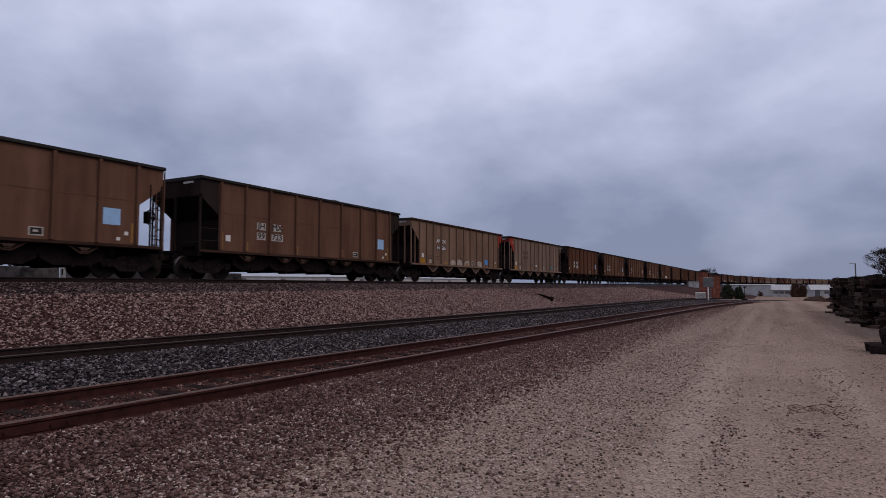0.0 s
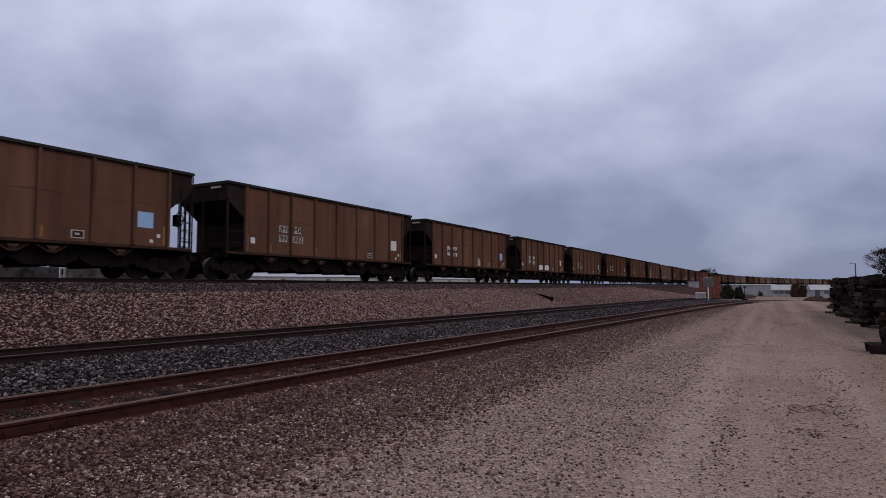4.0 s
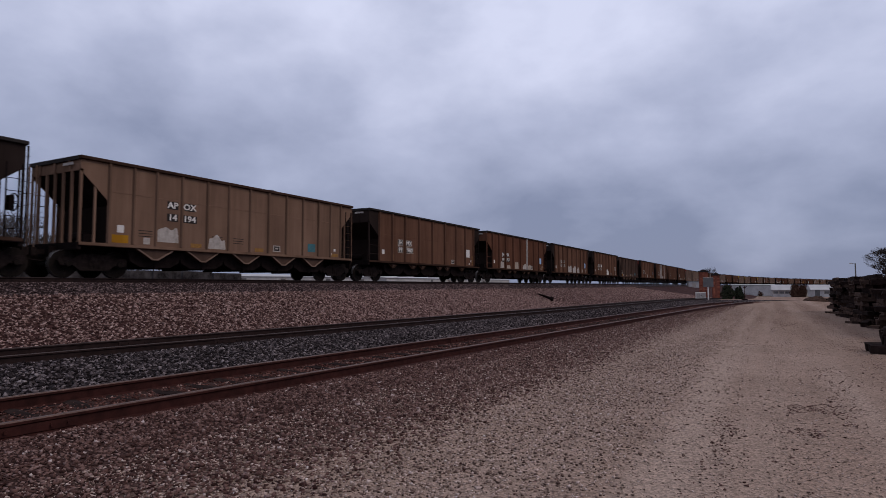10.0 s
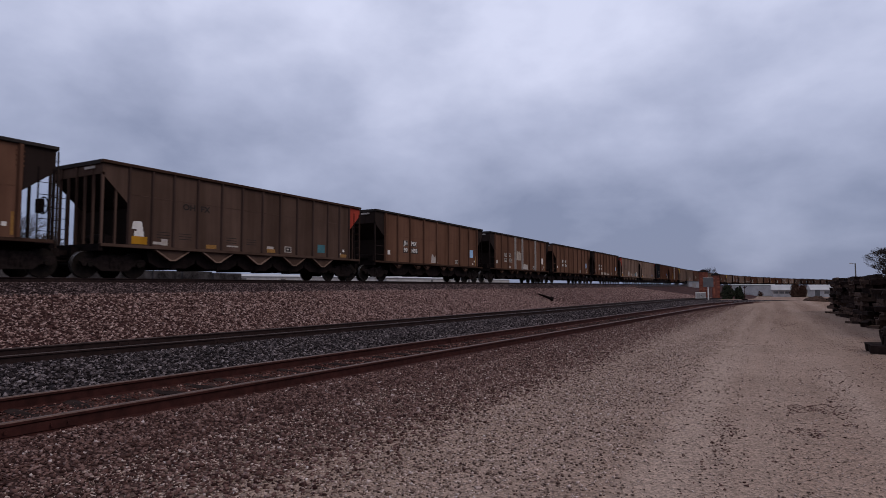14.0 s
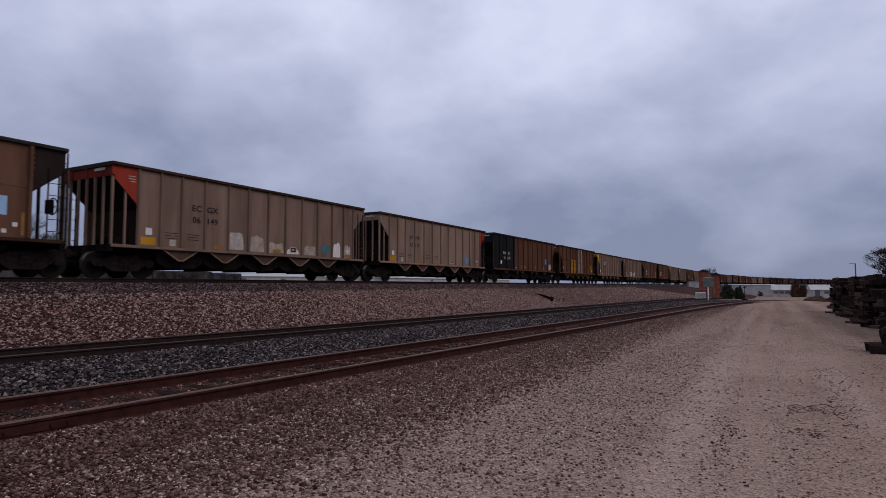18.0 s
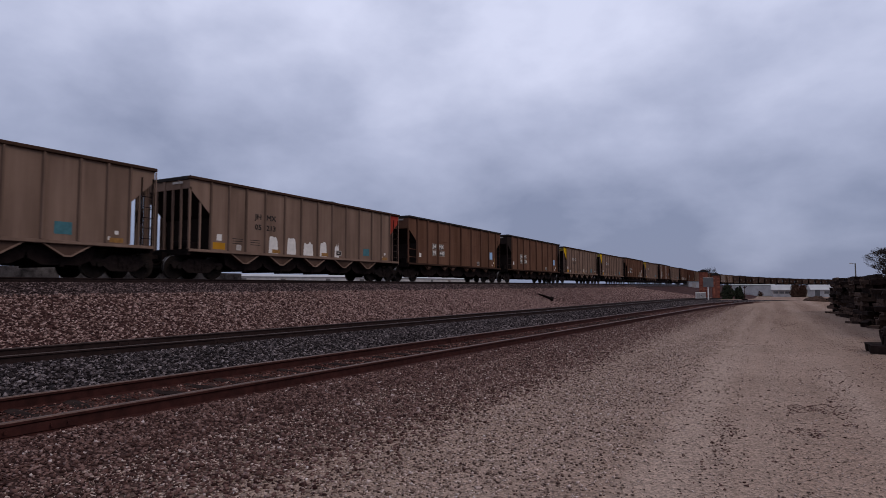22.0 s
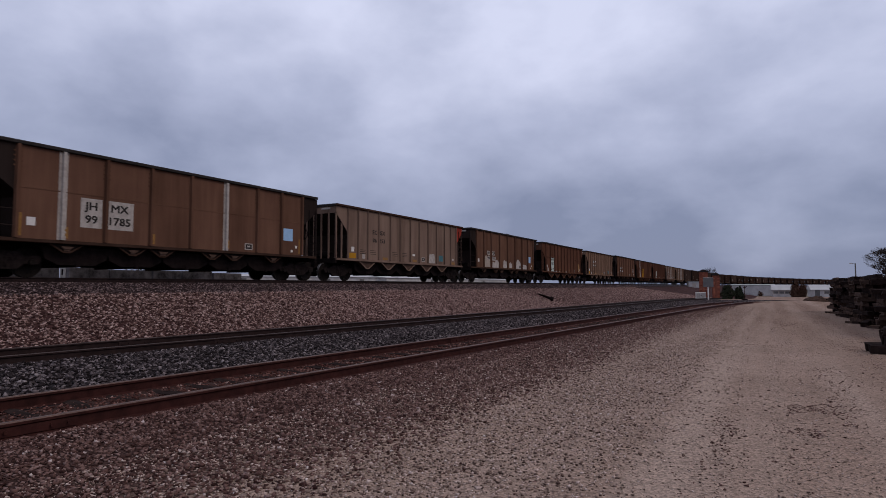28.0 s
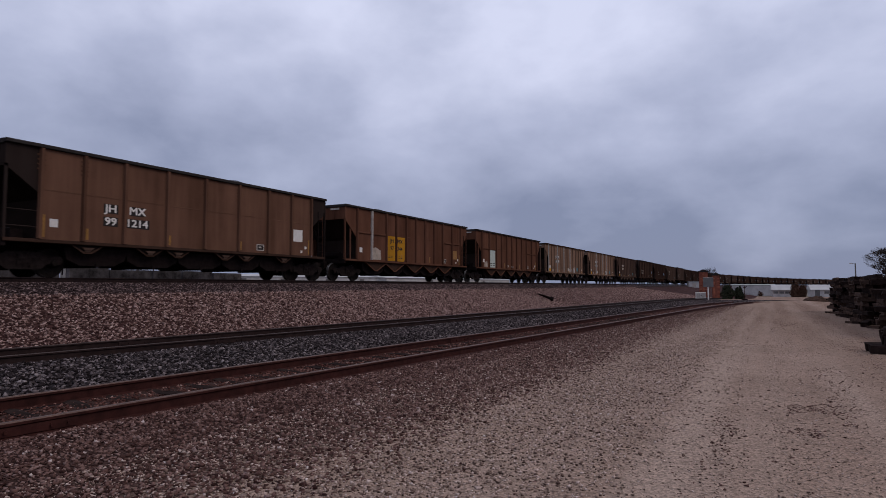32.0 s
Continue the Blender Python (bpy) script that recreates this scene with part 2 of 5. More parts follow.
def ground_material(name, stops, scale, bump, speck=(0.2, 0.17, 0.16), amount=0.5):
    m, nt, b = nodes_of(name, 0.95, 0.0, 0.04)
    broad, fine = noise_node(nt, 0.35, 6.0, 0.6), noise_node(nt, scale, 8.0, 0.7)
    vor = nt.nodes.new("ShaderNodeTexVoronoi")
    vor.inputs["Scale"].default_value = scale * 1.3
    nt.links.new(fine.inputs["Vector"].links[0].from_socket, vor.inputs["Vector"])
    c = ramp_node(nt, broad.outputs["Fac"], stops).outputs[0]
    g = ramp_node(nt, vor.outputs["Color"], [(0.0, (0.45, 0.45, 0.45)), (1.0, (1.5, 1.45, 1.4))]).outputs[0]
    c = mix_node(nt, amount, c, g, "MULTIPLY")
    c = mix_node(nt, ramp_node(nt, fine.outputs["Fac"], [(0.6, (0, 0, 0)), (0.75, (0.5, 0.5, 0.5))]).outputs[0], c, speck)
    nt.links.new(c, b.inputs["Base Color"])
    bump_node(nt, b, vor.outputs["Distance"], bump, 0.05)
    return m


def road_material():
    """Pale trodden gravel that gives way to dark cinders towards the track, with wheel lanes worn along it."""
    m, nt, b = nodes_of("gravel_road", 0.95, 0.0, 0.04)
    broad, fine, grit = noise_node(nt, 0.5, 6.0, 0.6), noise_node(nt, 26.0, 8.0, 0.75), noise_node(nt, 90.0, 4.0, 0.7)
    lanes = noise_node(nt, 1.0, 4.0, 0.55, (1.1, 0.07, 1.0))
    vor = nt.nodes.new("ShaderNodeTexVoronoi")
    vor.inputs["Scale"].default_value = 44.0
    nt.links.new(broad.inputs["Vector"].links[0].from_socket, vor.inputs["Vector"])
    road = ramp_node(nt, broad.outputs["Fac"], [(0.3, (0.215, 0.15, 0.115)), (0.7, (0.32, 0.232, 0.182))]).outputs[0]
    road = mix_node(nt, ramp_node(nt, lanes.outputs["Fac"], [(0.45, (0, 0, 0)), (0.62, (0.35, 0.35, 0.35))]).outputs[0], road, (0.32, 0.24, 0.196))
    wheel = nt.nodes.new("ShaderNodeAttribute")
    wheel.attribute_name = "lane"
    patchy = nt.nodes.new("ShaderNodeMath")
    patchy.operation = "MULTIPLY"
    nt.links.new(wheel.outputs["Fac"], patchy.inputs[0])
    nt.links.new(lanes.outputs["Fac"], patchy.inputs[1])
    road = mix_node(nt, ramp_node(nt, patchy.outputs[0], [(0.1, (0, 0, 0)), (0.5, (0.7, 0.7, 0.7))]).outputs[0], road, (0.33, 0.25, 0.2))
    dirt = nt.nodes.new("ShaderNodeAttribute")
    dirt.attribute_name = "dirt"
    earthy = nt.nodes.new("ShaderNodeMath")
    earthy.operation = "MULTIPLY"
    nt.links.new(dirt.outputs["Fac"], earthy.inputs[0])
    nt.links.new(ramp_node(nt, lanes.outputs["Fac"], [(0.35, (1, 1, 1)), (0.65, (0.35, 0.35, 0.35))]).outputs[0], earthy.inputs[1])
    road = mix_node(nt, earthy.outputs[0], road, (0.185, 0.122, 0.09))
    cin = ramp_node(nt, broad.outputs["Fac"], [(0.3, (0.034, 0.018, 0.0148)), (0.7, (0.058, 0.032, 0.0265))]).outputs[0]
    at = nt.nodes.new("ShaderNodeAttribute")
    at.attribute_name = "cinder"
    mud = noise_node(nt, 1.3, 6.0, 0.7)
    sub, add = nt.nodes.new("ShaderNodeMath"), nt.nodes.new("ShaderNodeMath")
    sub.operation, sub.inputs[1].default_value = "SUBTRACT", 0.5
    nt.links.new(mud.outputs["Fac"], sub.inputs[0])
    add.operation = "MULTIPLY_ADD"
    add.inputs[1].default_value = 0.9
    nt.links.new(sub.outputs[0], add.inputs[0])
    nt.links.new(at.outputs["Fac"], add.inputs[2])
    c = mix_node(nt, ramp_node(nt, add.outputs[0], [(0.3, (0, 0, 0)), (0.75, (1, 1, 1))]).outputs[0], road, cin)
    c = mix_node(nt, 0.8, c, ramp_node(nt, vor.outputs["Color"], [(0.0, (0.4, 0.4, 0.4)), (1.0, (1.5, 1.45, 1.42))]).outputs[0], "MULTIPLY")
    c = mix_node(nt, ramp_node(nt, grit.outputs["Fac"], [(0.32, (0.5, 0.5, 0.5)), (0.45, (0, 0, 0))]).outputs[0], c, (0.06, 0.045, 0.04))
    c = mix_node(nt, ramp_node(nt, fine.outputs["Fac"], [(0.6, (0, 0, 0)), (0.75, (0.4, 0.4, 0.4))]).outputs[0], c, (0.3, 0.25, 0.23))
    nt.links.new(c, b.inputs["Base Color"])
    bump_node(nt, b, mix_node(nt, 0.5, vor.outputs["Distance"], fine.outputs["Fac"]), 0.6, 0.03)
    return m


GROUND = [
    road_material(),
    # ballast and rock sheets: dirt colour darkened to paint the shade in stone gaps
    ground_material("grey_ballast_shaded_gaps", [(0.3, (0.009, 0.007, 0.0075)), (0.7, (0.018, 0.014, 0.015))], 12.0, 0.8),
    ground_material("pink_rock_shaded_gaps", [(0.3, (0.034, 0.015, 0.0135)), (0.7, (0.055, 0.027, 0.024))], 9.0, 0.8),
    ground_material("main_ballast_shaded_gaps", [(0.3, (0.02, 0.013, 0.0125)), (0.7, (0.034, 0.022, 0.021))], 12.0, 0.8),
    ground_material("dry_winter_field", [(0.3, (0.14, 0.115, 0.085)), (0.7, (0.2, 0.165, 0.125))], 3.0, 0.4),
]


def cinder_edge(q):
    """Where the dark cinders beside the spur give way to the pale road."""
    return 17.3 + 0.15 * smooth(5, 10, q) + 0.6 * smooth(14, 45, q)


def lane_at(q, u):
    """How worn the road is by wheels, 0 to 1."""
    return max(math.exp(-((u - c - 0.1 * math.sin(q * 0.13 + c)) / w) ** 2) for c, w in ((20.42, 0.34), (21.08, 0.22), (22.6, 0.45), (24.3, 0.6)))


def build_ground():
    ss = steps([(-900, -40, 86), (-40, -4, 2), (-4, 30, 0.5), (30, 90, 1.0), (90, 300, 8), (300, 700, 25), (700, 3000, 230)])
    us = steps([(-2500, -60, 305), (-60, -8, 6.5), (-8, -2, 0.6), (-2, 4.2, 0.31), (4.2, 12, 0.3), (12, 30, 0.4), (30, 60, 3), (60, 900, 60)])
    vs, fs, mats = [], [], []
    for s in ss:
        x, y, a = along(s)
        ca, sa = math.cos(radians(a)), math.sin(radians(a))
        for u in us:
            vs.append((x + u * ca, y - u * sa, ground_z(s, u)))
    w = len(us)
    for i in range(len(ss) - 1):
        for j in range(w - 1):
            fs.append((i * w + j, i * w + j + 1, (i + 1) * w + j + 1, (i + 1) * w + j))
            s, u = (ss[i] + ss[i + 1]) / 2, (us[j] + us[j + 1]) / 2
            if u < -4.4 or u > 60:
                k = 4
            elif u < 3.85:
                k = 3
            elif u < mid_u(s) - 1.25:
                k = 2
            elif u < near_u(s) - 0.75 and s < 74:
                k = 1
            else:
                k = 0
            mats.append(k if s < 160 or k in (2, 3) else 4)
    me = bpy.data.meshes.new("ground")
    me.from_pydata(vs, [], fs)
    for m in GROUND:
        me.materials.append(m)
    me.polygons.foreach_set("material_index", mats)
    cinder = me.attributes.new("cinder", "FLOAT", "POINT")
    cinder.data.foreach_set("value", [(1 - smooth(cinder_edge(q) - 1.1, cinder_edge(q) + 1.1, u)) * (1 - 0.8 * smooth(38, 62, q)) for q in ss for u in us])
    dirt = me.attributes.new("dirt", "FLOAT", "POINT")
    dirt.data.foreach_set("value", [min(0.85, 0.75 * smooth(12, 38, q) + 0.8 * smooth(21.7, 23.4, u)) for q in ss for u in us])
    lane = me.attributes.new("lane", "FLOAT", "POINT")
    lane.data.foreach_set("value", [lane_at(q, u) for q in ss for u in us])
    me.polygons.foreach_set("use_smooth", [True] * len(fs))
    me.update()
    tagged(new("ground", me), "gravel road, ballast beds and rocky railway embankment", "ground", kind="structure")


build_ground()


# ---- tracks ----
RAIL = [(-0.075, 0), (0.075, 0), (0.075, 0.014), (0.014, 0.035), (0.012, 0.125), (0.036, 0.14), (0.036, 0.165), (0.028, 0.176),
        (-0.028, 0.176), (-0.036, 0.165), (-0.036, 0.14), (-0.012, 0.125), (-0.014, 0.035), (-0.075, 0.014)]


def rail_along(name, label, centre, side, s_list, base, mat, group):
    s = Shape()
    n = len(RAIL)
    vs, fs = [], []
    for q in s_list:
        x, y, a = along(q)
        ca, sa = math.cos(radians(a)), math.sin(radians(a))
        for px, pz in RAIL:
            u = centre(q) + side * 0.753 + px
            vs.append((x + u * ca, y - u * sa, base(q) + pz))
    for i in range(len(s_list) - 1):
        fs += [(i * n + j, i * n + (j + 1) % n, (i + 1) * n + (j + 1) % n, (i + 1) * n + j) for j in range(n)]
    fs += [tuple(range(n - 1, -1, -1)), tuple(range((len(s_list) - 1) * n, len(s_list) * n))]
    s.add(vs, fs)
    me = s.mesh(name)
    me.materials.append(M[mat])
    me.materials.append(M["rail_dull" if mat == "rail_dark" else "rail_head"])
    for p in me.polygons:
        if p.normal.z > 0.4 and p.center.z > base(0) + 0.16:
            p.material_index = 1
    ob = new(name, me)
    return tagged(ob, label, "rail", group, "structure")


for side in (-1, 1):
    rail_along("rail", "polished rail of the main line on the embankment", lambda q: 0.0, side,
               list(range(-760, 175, 20)) + list(range(175, 620, 15)), lambda q: RAIL_Z - 0.176, "rail_dark", "main line rails")
    for name, centre, last, mat, label, group, joints in (
            ("rail", mid_u, 80, "rail_dark", "dark steel rail lying in grey ballast", "siding rails", (9.2, 21.1, 33.0)),
            ("rail", near_u, 57, "rail_rust", "rusty rail half sunk in cinder gravel", "rusty spur rails", (1.8, 13.7, 25.6, 37.5))):
        rail = rail_along(name, label, centre, side, list(range(-20, last, 3)), lambda q: 0.3 - 0.176 - 1.2 * smooth(55, 150, q), mat, group)
        for q in joints:
            bar = Shape()
            for w in (-1, 1):
                bar.box(w * 0.02, w * 0.034, -0.45, 0.45, 0.04, 0.125)
                for k in (-0.36, -0.2, 0.2, 0.36):
                    bar.tube((w * 0.034, k, 0.085), (w * 0.055, k, 0.085), 0.02, sides=6)
            q += 1.4 * (side > 0)
            ob = part("joint_bar", bar, M[mat], rail, "bolted joint bar")
            ob.matrix_basis = pose(MAIN_X + centre(q) + side * 0.753, q, 0.124, 0, 0, -4.8)


# ---- loose stones, as stuff on the sheet ----
def tie_stub(i):
    rnd = random.Random(i)
    s = Shape()
    n = 5
    vs = []
    for k in range(n + 1):
        x = -0.64 + 1.28 * k / n
        a, b, h = 0.1 + rnd.uniform(-0.025, 0.02), 0.1 + rnd.uniform(-0.025, 0.02), rnd.uniform(0.13, 0.165)
        vs += [(x, -a, 0), (x, -a + 0.02, h - 0.02), (x, 0.01, h), (x, b - 0.02, h - 0.015), (x, b, 0)]
    s.add(vs, [(k * 5 + j, k * 5 + (j + 1) % 5, (k + 1) * 5 + (j + 1) % 5, (k + 1) * 5 + j) for k in range(n) for j in range(5)]
          + [(4, 3, 2, 1, 0), tuple(range(n * 5, n * 5 + 5))])
    return s.mesh("worn_tie")


def spur_ties(rail):
    rnd = random.Random(31)
    forms = [tie_stub(i) for i in range(5)]
    q = 2.0
    while q < 30:
        ob = part("tie", forms[rnd.randint(0, 4)], M["timber"], rail, "worn tie half buried in cinders")
        ob.matrix_basis = pose(MAIN_X + near_u(q), q, ground_z(q, near_u(q)) - 0.118, rnd.uniform(-3, 3), 0, rnd.uniform(-6, 2))
        q += rnd.uniform(0.5, 0.66)


spur_ties(rail)


def stone_material(name, stops, rough=0.95):
    m, nt, b = nodes_of(name, rough, 0.0, 0.05)
    geo = nt.nodes.new("ShaderNodeNewGeometry")
    c = ramp_node(nt, geo.outputs["Random Per Island"], stops).outputs[0]
    tex = noise_node(nt, 40.0, 4.0, 0.7)
    c = mix_node(nt, 0.5, c, ramp_node(nt, tex.outputs["Fac"], [(0.3, (0.6, 0.6, 0.6)), (0.7, (1.35, 1.3, 1.3))]).outputs[0], "MULTIPLY")
    nt.links.new(c, b.inputs["Base Color"])
    return m


def stones(name, label, patches, sizes, mat, seed, flat=0.7, clumps=None, thin=None):
    """One mesh of angular stones; patches: (s0, s1, left edge, right edge, stones to the square metre)."""
    rng = np.random.default_rng(seed)
    S_, U_ = [], []
    for s0, s1, left, right, dens, *skew in patches:
        q = np.linspace(s0, s1, 60)
        width = max(right(k) - left(k) for k in q)
        n = int((s1 - s0) * width * dens)
        s, f = rng.uniform(s0, s1, n), rng.uniform(0, 1, n) ** (skew[0] if skew else 1.0)
        l, r = np.interp(s, q, [left(k) for k in q]), np.interp(s, q, [right(k) for k in q])
        u = l + f * width
        x = u + MAIN_X
        ok = (u < r) & (s > 0.44 * np.abs(x) - 0.4)
        if flat < 0.65:
            worn = np.array([lane_at(a, b) for a, b in zip(s, u)])
            ok &= rng.uniform(0, 1, n) > 0.65 * worn
        if thin:
            ok &= rng.uniform(0, 1, n) < np.minimum(1.0, thin / s) ** 1.35
        if skew:
            k = np.clip(((u - l) / (r - l) - 0.55) / 0.45, 0, 1)
            ok &= rng.uniform(0, 1, n) > k * k * (3 - 2 * k)
        if clumps is not None:
            ok &= np.array([noise.noise((b * 0.75, a * 0.22, 7.7)) + 0.5 * noise.noise((b * 2.1, a * 1.2, 1.3)) > clumps for a, b in zip(s, u)])
        S_.append(s[ok])
        U_.append(u[ok])
    s, u = np.concatenate(S_), np.concatenate(U_)
    n = len(s)
    z = np.array([ground_z(a, b) for a, b in zip(s, u)])
    size = sizes[0] + (sizes[1] - sizes[0]) * rng.beta(1.3, 3.0, n)
    base = np.array([(1, 0, 0), (-0.5, 0.87, 0), (-0.5, -0.87, 0), (0, 0, 0.85), (0, 0, -0.85)], float)
    v = base[None] * rng.uniform(0.65, 1.25, (n, 5, 1)) + rng.uniform(-0.25, 0.25, (n, 5, 3))
    qt = rng.normal(size=(n, 4))
    qt /= np.linalg.norm(qt, axis=1)[:, None]
    w, a, b, c = qt.T
    rot = np.stack([1 - 2 * (b * b + c * c), 2 * (a * b - c * w), 2 * (a * c + b * w), 2 * (a * b + c * w), 1 - 2 * (a * a + c * c),
                    2 * (b * c - a * w), 2 * (a * c - b * w), 2 * (b * c + a * w), 1 - 2 * (a * a + b * b)], 1).reshape(n, 3, 3)
    v = np.einsum("nij,nkj->nki", rot, v * (size / 2)[:, None, None])
    v[..., 2] *= flat
    v += np.stack([u + MAIN_X, s, z + size * 0.12], 1)[:, None]
    tri = np.array([(0, 1, 3), (1, 2, 3), (2, 0, 3), (1, 0, 4), (2, 1, 4), (0, 2, 4)])
    f = (tri[None] + (np.arange(n) * 5)[:, None, None]).reshape(-1)
    me = bpy.data.meshes.new(name)
    me.vertices.add(n * 5)
    me.vertices.foreach_set("co", v.reshape(-1))
    me.loops.add(len(f))
    me.loops.foreach_set("vertex_index", f.astype(np.int32))
    me.polygons.add(n * 6)
    me.polygons.foreach_set("loop_start", np.arange(0, n * 18, 3, dtype=np.int32))
    me.update(calc_edges=True)
    me.materials.append(mat)
    return tagged(new(name, me), label, "stones", kind="stuff")


DARK_STONE = stone_material("cinder_stone", [(0.0, (0.03, 0.0135, 0.0118)), (0.5, (0.105, 0.057, 0.047)), (0.86, (0.19, 0.115, 0.097)), (0.98, (0.23, 0.155, 0.137)), (1.0, (0.55, 0.45, 0.41))])
RUST_STONE = stone_material("rust_stained_cinder", [(0.0, (0.032, 0.0125, 0.01)), (0.5, (0.1, 0.043, 0.034)), (0.9, (0.175, 0.09, 0.073)), (1.0, (0.34, 0.23, 0.195))])
GREY_STONE = stone_material("ballast_stone", [(0.0, (0.007, 0.005, 0.005)), (0.5, (0.032, 0.025, 0.025)), (0.86, (0.115, 0.093, 0.093)), (1.0, (0.25, 0.21, 0.205))])
# darkest stop is reddened to the tone of shade between the rocks
PINK_STONE = stone_material("embankment_stone", [(0.0, (0.028, 0.012, 0.0105)), (0.4, (0.12, 0.067, 0.057)), (0.8, (0.31, 0.2, 0.17)), (1.0, (0.48, 0.345, 0.305))])
MAIN_STONE = stone_material("main_ballast_stone", [(0.0, (0.016, 0.0098, 0.0094)), (0.55, (0.076, 0.05, 0.047)), (1.0, (0.26, 0.185, 0.175))])
MIX_STONE = stone_material("mixed_stone", [(0.0, (0.045, 0.028, 0.023)), (0.3, (0.16, 0.107, 0.085)), (0.72, (0.42, 0.312, 0.258)), (0.97, (0.52, 0.41, 0.355)), (1.0, (0.6, 0.52, 0.48))])
ROAD_STONE = stone_material("road_pebble", [(0.0, (0.05, 0.034, 0.028)), (0.3, (0.2, 0.145, 0.115)), (0.75, (0.38, 0.287, 0.23)), (1.0, (0.5, 0.405, 0.355))])


def build_stones():
    n_in, n_out = (lambda q: near_u(q) - 0.68), (lambda q: near_u(q) + 0.68)
    edge = lambda q: near_u(q) + 0.86
    stones("cinder_gravel", "dark cinder gravel beside the rusty spur", [
        (1, 55, edge, lambda q: cinder_edge(q) + 1.2, 1200, 1.15)], (0.026, 0.088), DARK_STONE, 1, thin=9.0)
    stones("mixed_gravel", "brown and pale gravel at the edge of the road", [
        (1, 48, lambda q: cinder_edge(q) - 1.0, lambda q: cinder_edge(q) + 3.6, 900, 1.1)], (0.015, 0.066), MIX_STONE, 9, 0.62, thin=9.0)
    stones("cinder_gravel", "reddish cinders between the rusty rails", [(1, 25, n_in, n_out, 360), (25, 60, n_in, n_out, 110)], (0.025, 0.09), RUST_STONE, 2)
    stones("ballast_stones", "blue-grey crushed ballast between the sidings", [
        (1, 25, lambda q: mid_u(q) + 0.84, lambda q: near_u(q) - 0.84, 330), (25, 70, lambda q: mid_u(q) + 0.84, lambda q: near_u(q) - 0.84, 110)], (0.045, 0.14), GREY_STONE, 3)
    stones("ballast_stones", "ballast between the dark siding rails", [(2, 40, lambda q: mid_u(q) - 0.68, lambda q: mid_u(q) + 0.68, 110)], (0.04, 0.12), GREY_STONE, 4)
    stones("embankment_rocks", "pinkish broken rock on the embankment slope", [
        (4, 40, lambda q: 3.7, lambda q: mid_u(q) - 0.9, 330), (40, 90, lambda q: 3.7, lambda q: mid_u(q) - 0.9, 110)], (0.055, 0.155), PINK_STONE, 5)
    stones("ballast_stones", "dark ballast shoulder under the coal train", [
        (5, 45, lambda q: 0.9, lambda q: 3.9, 200), (45, 100, lambda q: 0.9, lambda q: 3.9, 60)], (0.05, 0.14), MAIN_STONE, 6)
    stones("road_gravel", "loose pale gravel strewn over the road", [
        (2.5, 60, lambda q: cinder_edge(q) + 0.2, lambda q: 24.6, 640)],
        (0.008, 0.042), ROAD_STONE, 7, 0.5, thin=7.0)
    stones("road_debris", "dark chips and clinker lying on the road", [
        (2.5, 14, lambda q: near_u(q) + 3.0, lambda q: 26.0, 8), (14, 60, lambda q: near_u(q) + 2.6, lambda q: 29.0, 6)], (0.02, 0.075), DARK_STONE, 8, 0.4)
    stones("road_debris", "patches of dark clinker lying along the road", [
        (7.5, 13, lambda q: 21.4, lambda q: 22.0, 330), (6.5, 12, lambda q: 21.2, lambda q: 22.3, 120), (4.8, 8.5, lambda q: 21.6, lambda q: 22.25, 420), (5.8, 8.0, lambda q: 20.68, lambda q: 21.02, 330), (4.2, 5.4, lambda q: 19.0, lambda q: 19.6, 260), (3, 50, lambda q: near_u(q) + 3.4, lambda q: 27.0, 160)], (0.014, 0.055), DARK_STONE, 10, 0.45, clumps=0.24, thin=12.0)


build_stones()


# ---- hopper cars: local y runs to the rear, +x is the side that faces the road, z = 0 on the rails ----
SPEED, HALF = 19.84, 7.22
POSTS = {
    "steel": [1.0, 2.33, 3.75, 5.43, 7.14, 8.86, 10.56, 12.03, 13.41],
    "alloy": [0.98, 1.88, 2.78, 3.86, 5.04, 6.12, 7.28, 8.37, 9.49, 10.62, 11.74, 12.67, 13.49],
    "ribbed": [1.03, 2.41, 3.87, 4.91, 6.06, 7.18, 8.32, 9.53, 10.73, 12.1, 13.41],
}
RIBS = ((1.11, 2.33), (2.49, 3.79), (10.81, 12.02), (12.18, 13.33))
HOPS = {"steel": (-4.67, -2.4, -1.22, 1.03, 2.16, 4.41), "alloy": (-4.4, -2.29, -0.05, 2.18, 4.24), "ribbed": (-4.25, -2.3, 0.0, 2.1, 4.0)}
TOP = {"steel": 4.12, "alloy": 4.02, "ribbed": 4.08}
CUT = {"steel": (3.33, 2.57), "alloy": (3.55, 2.6), "ribbed": (3.3, 2.35)}


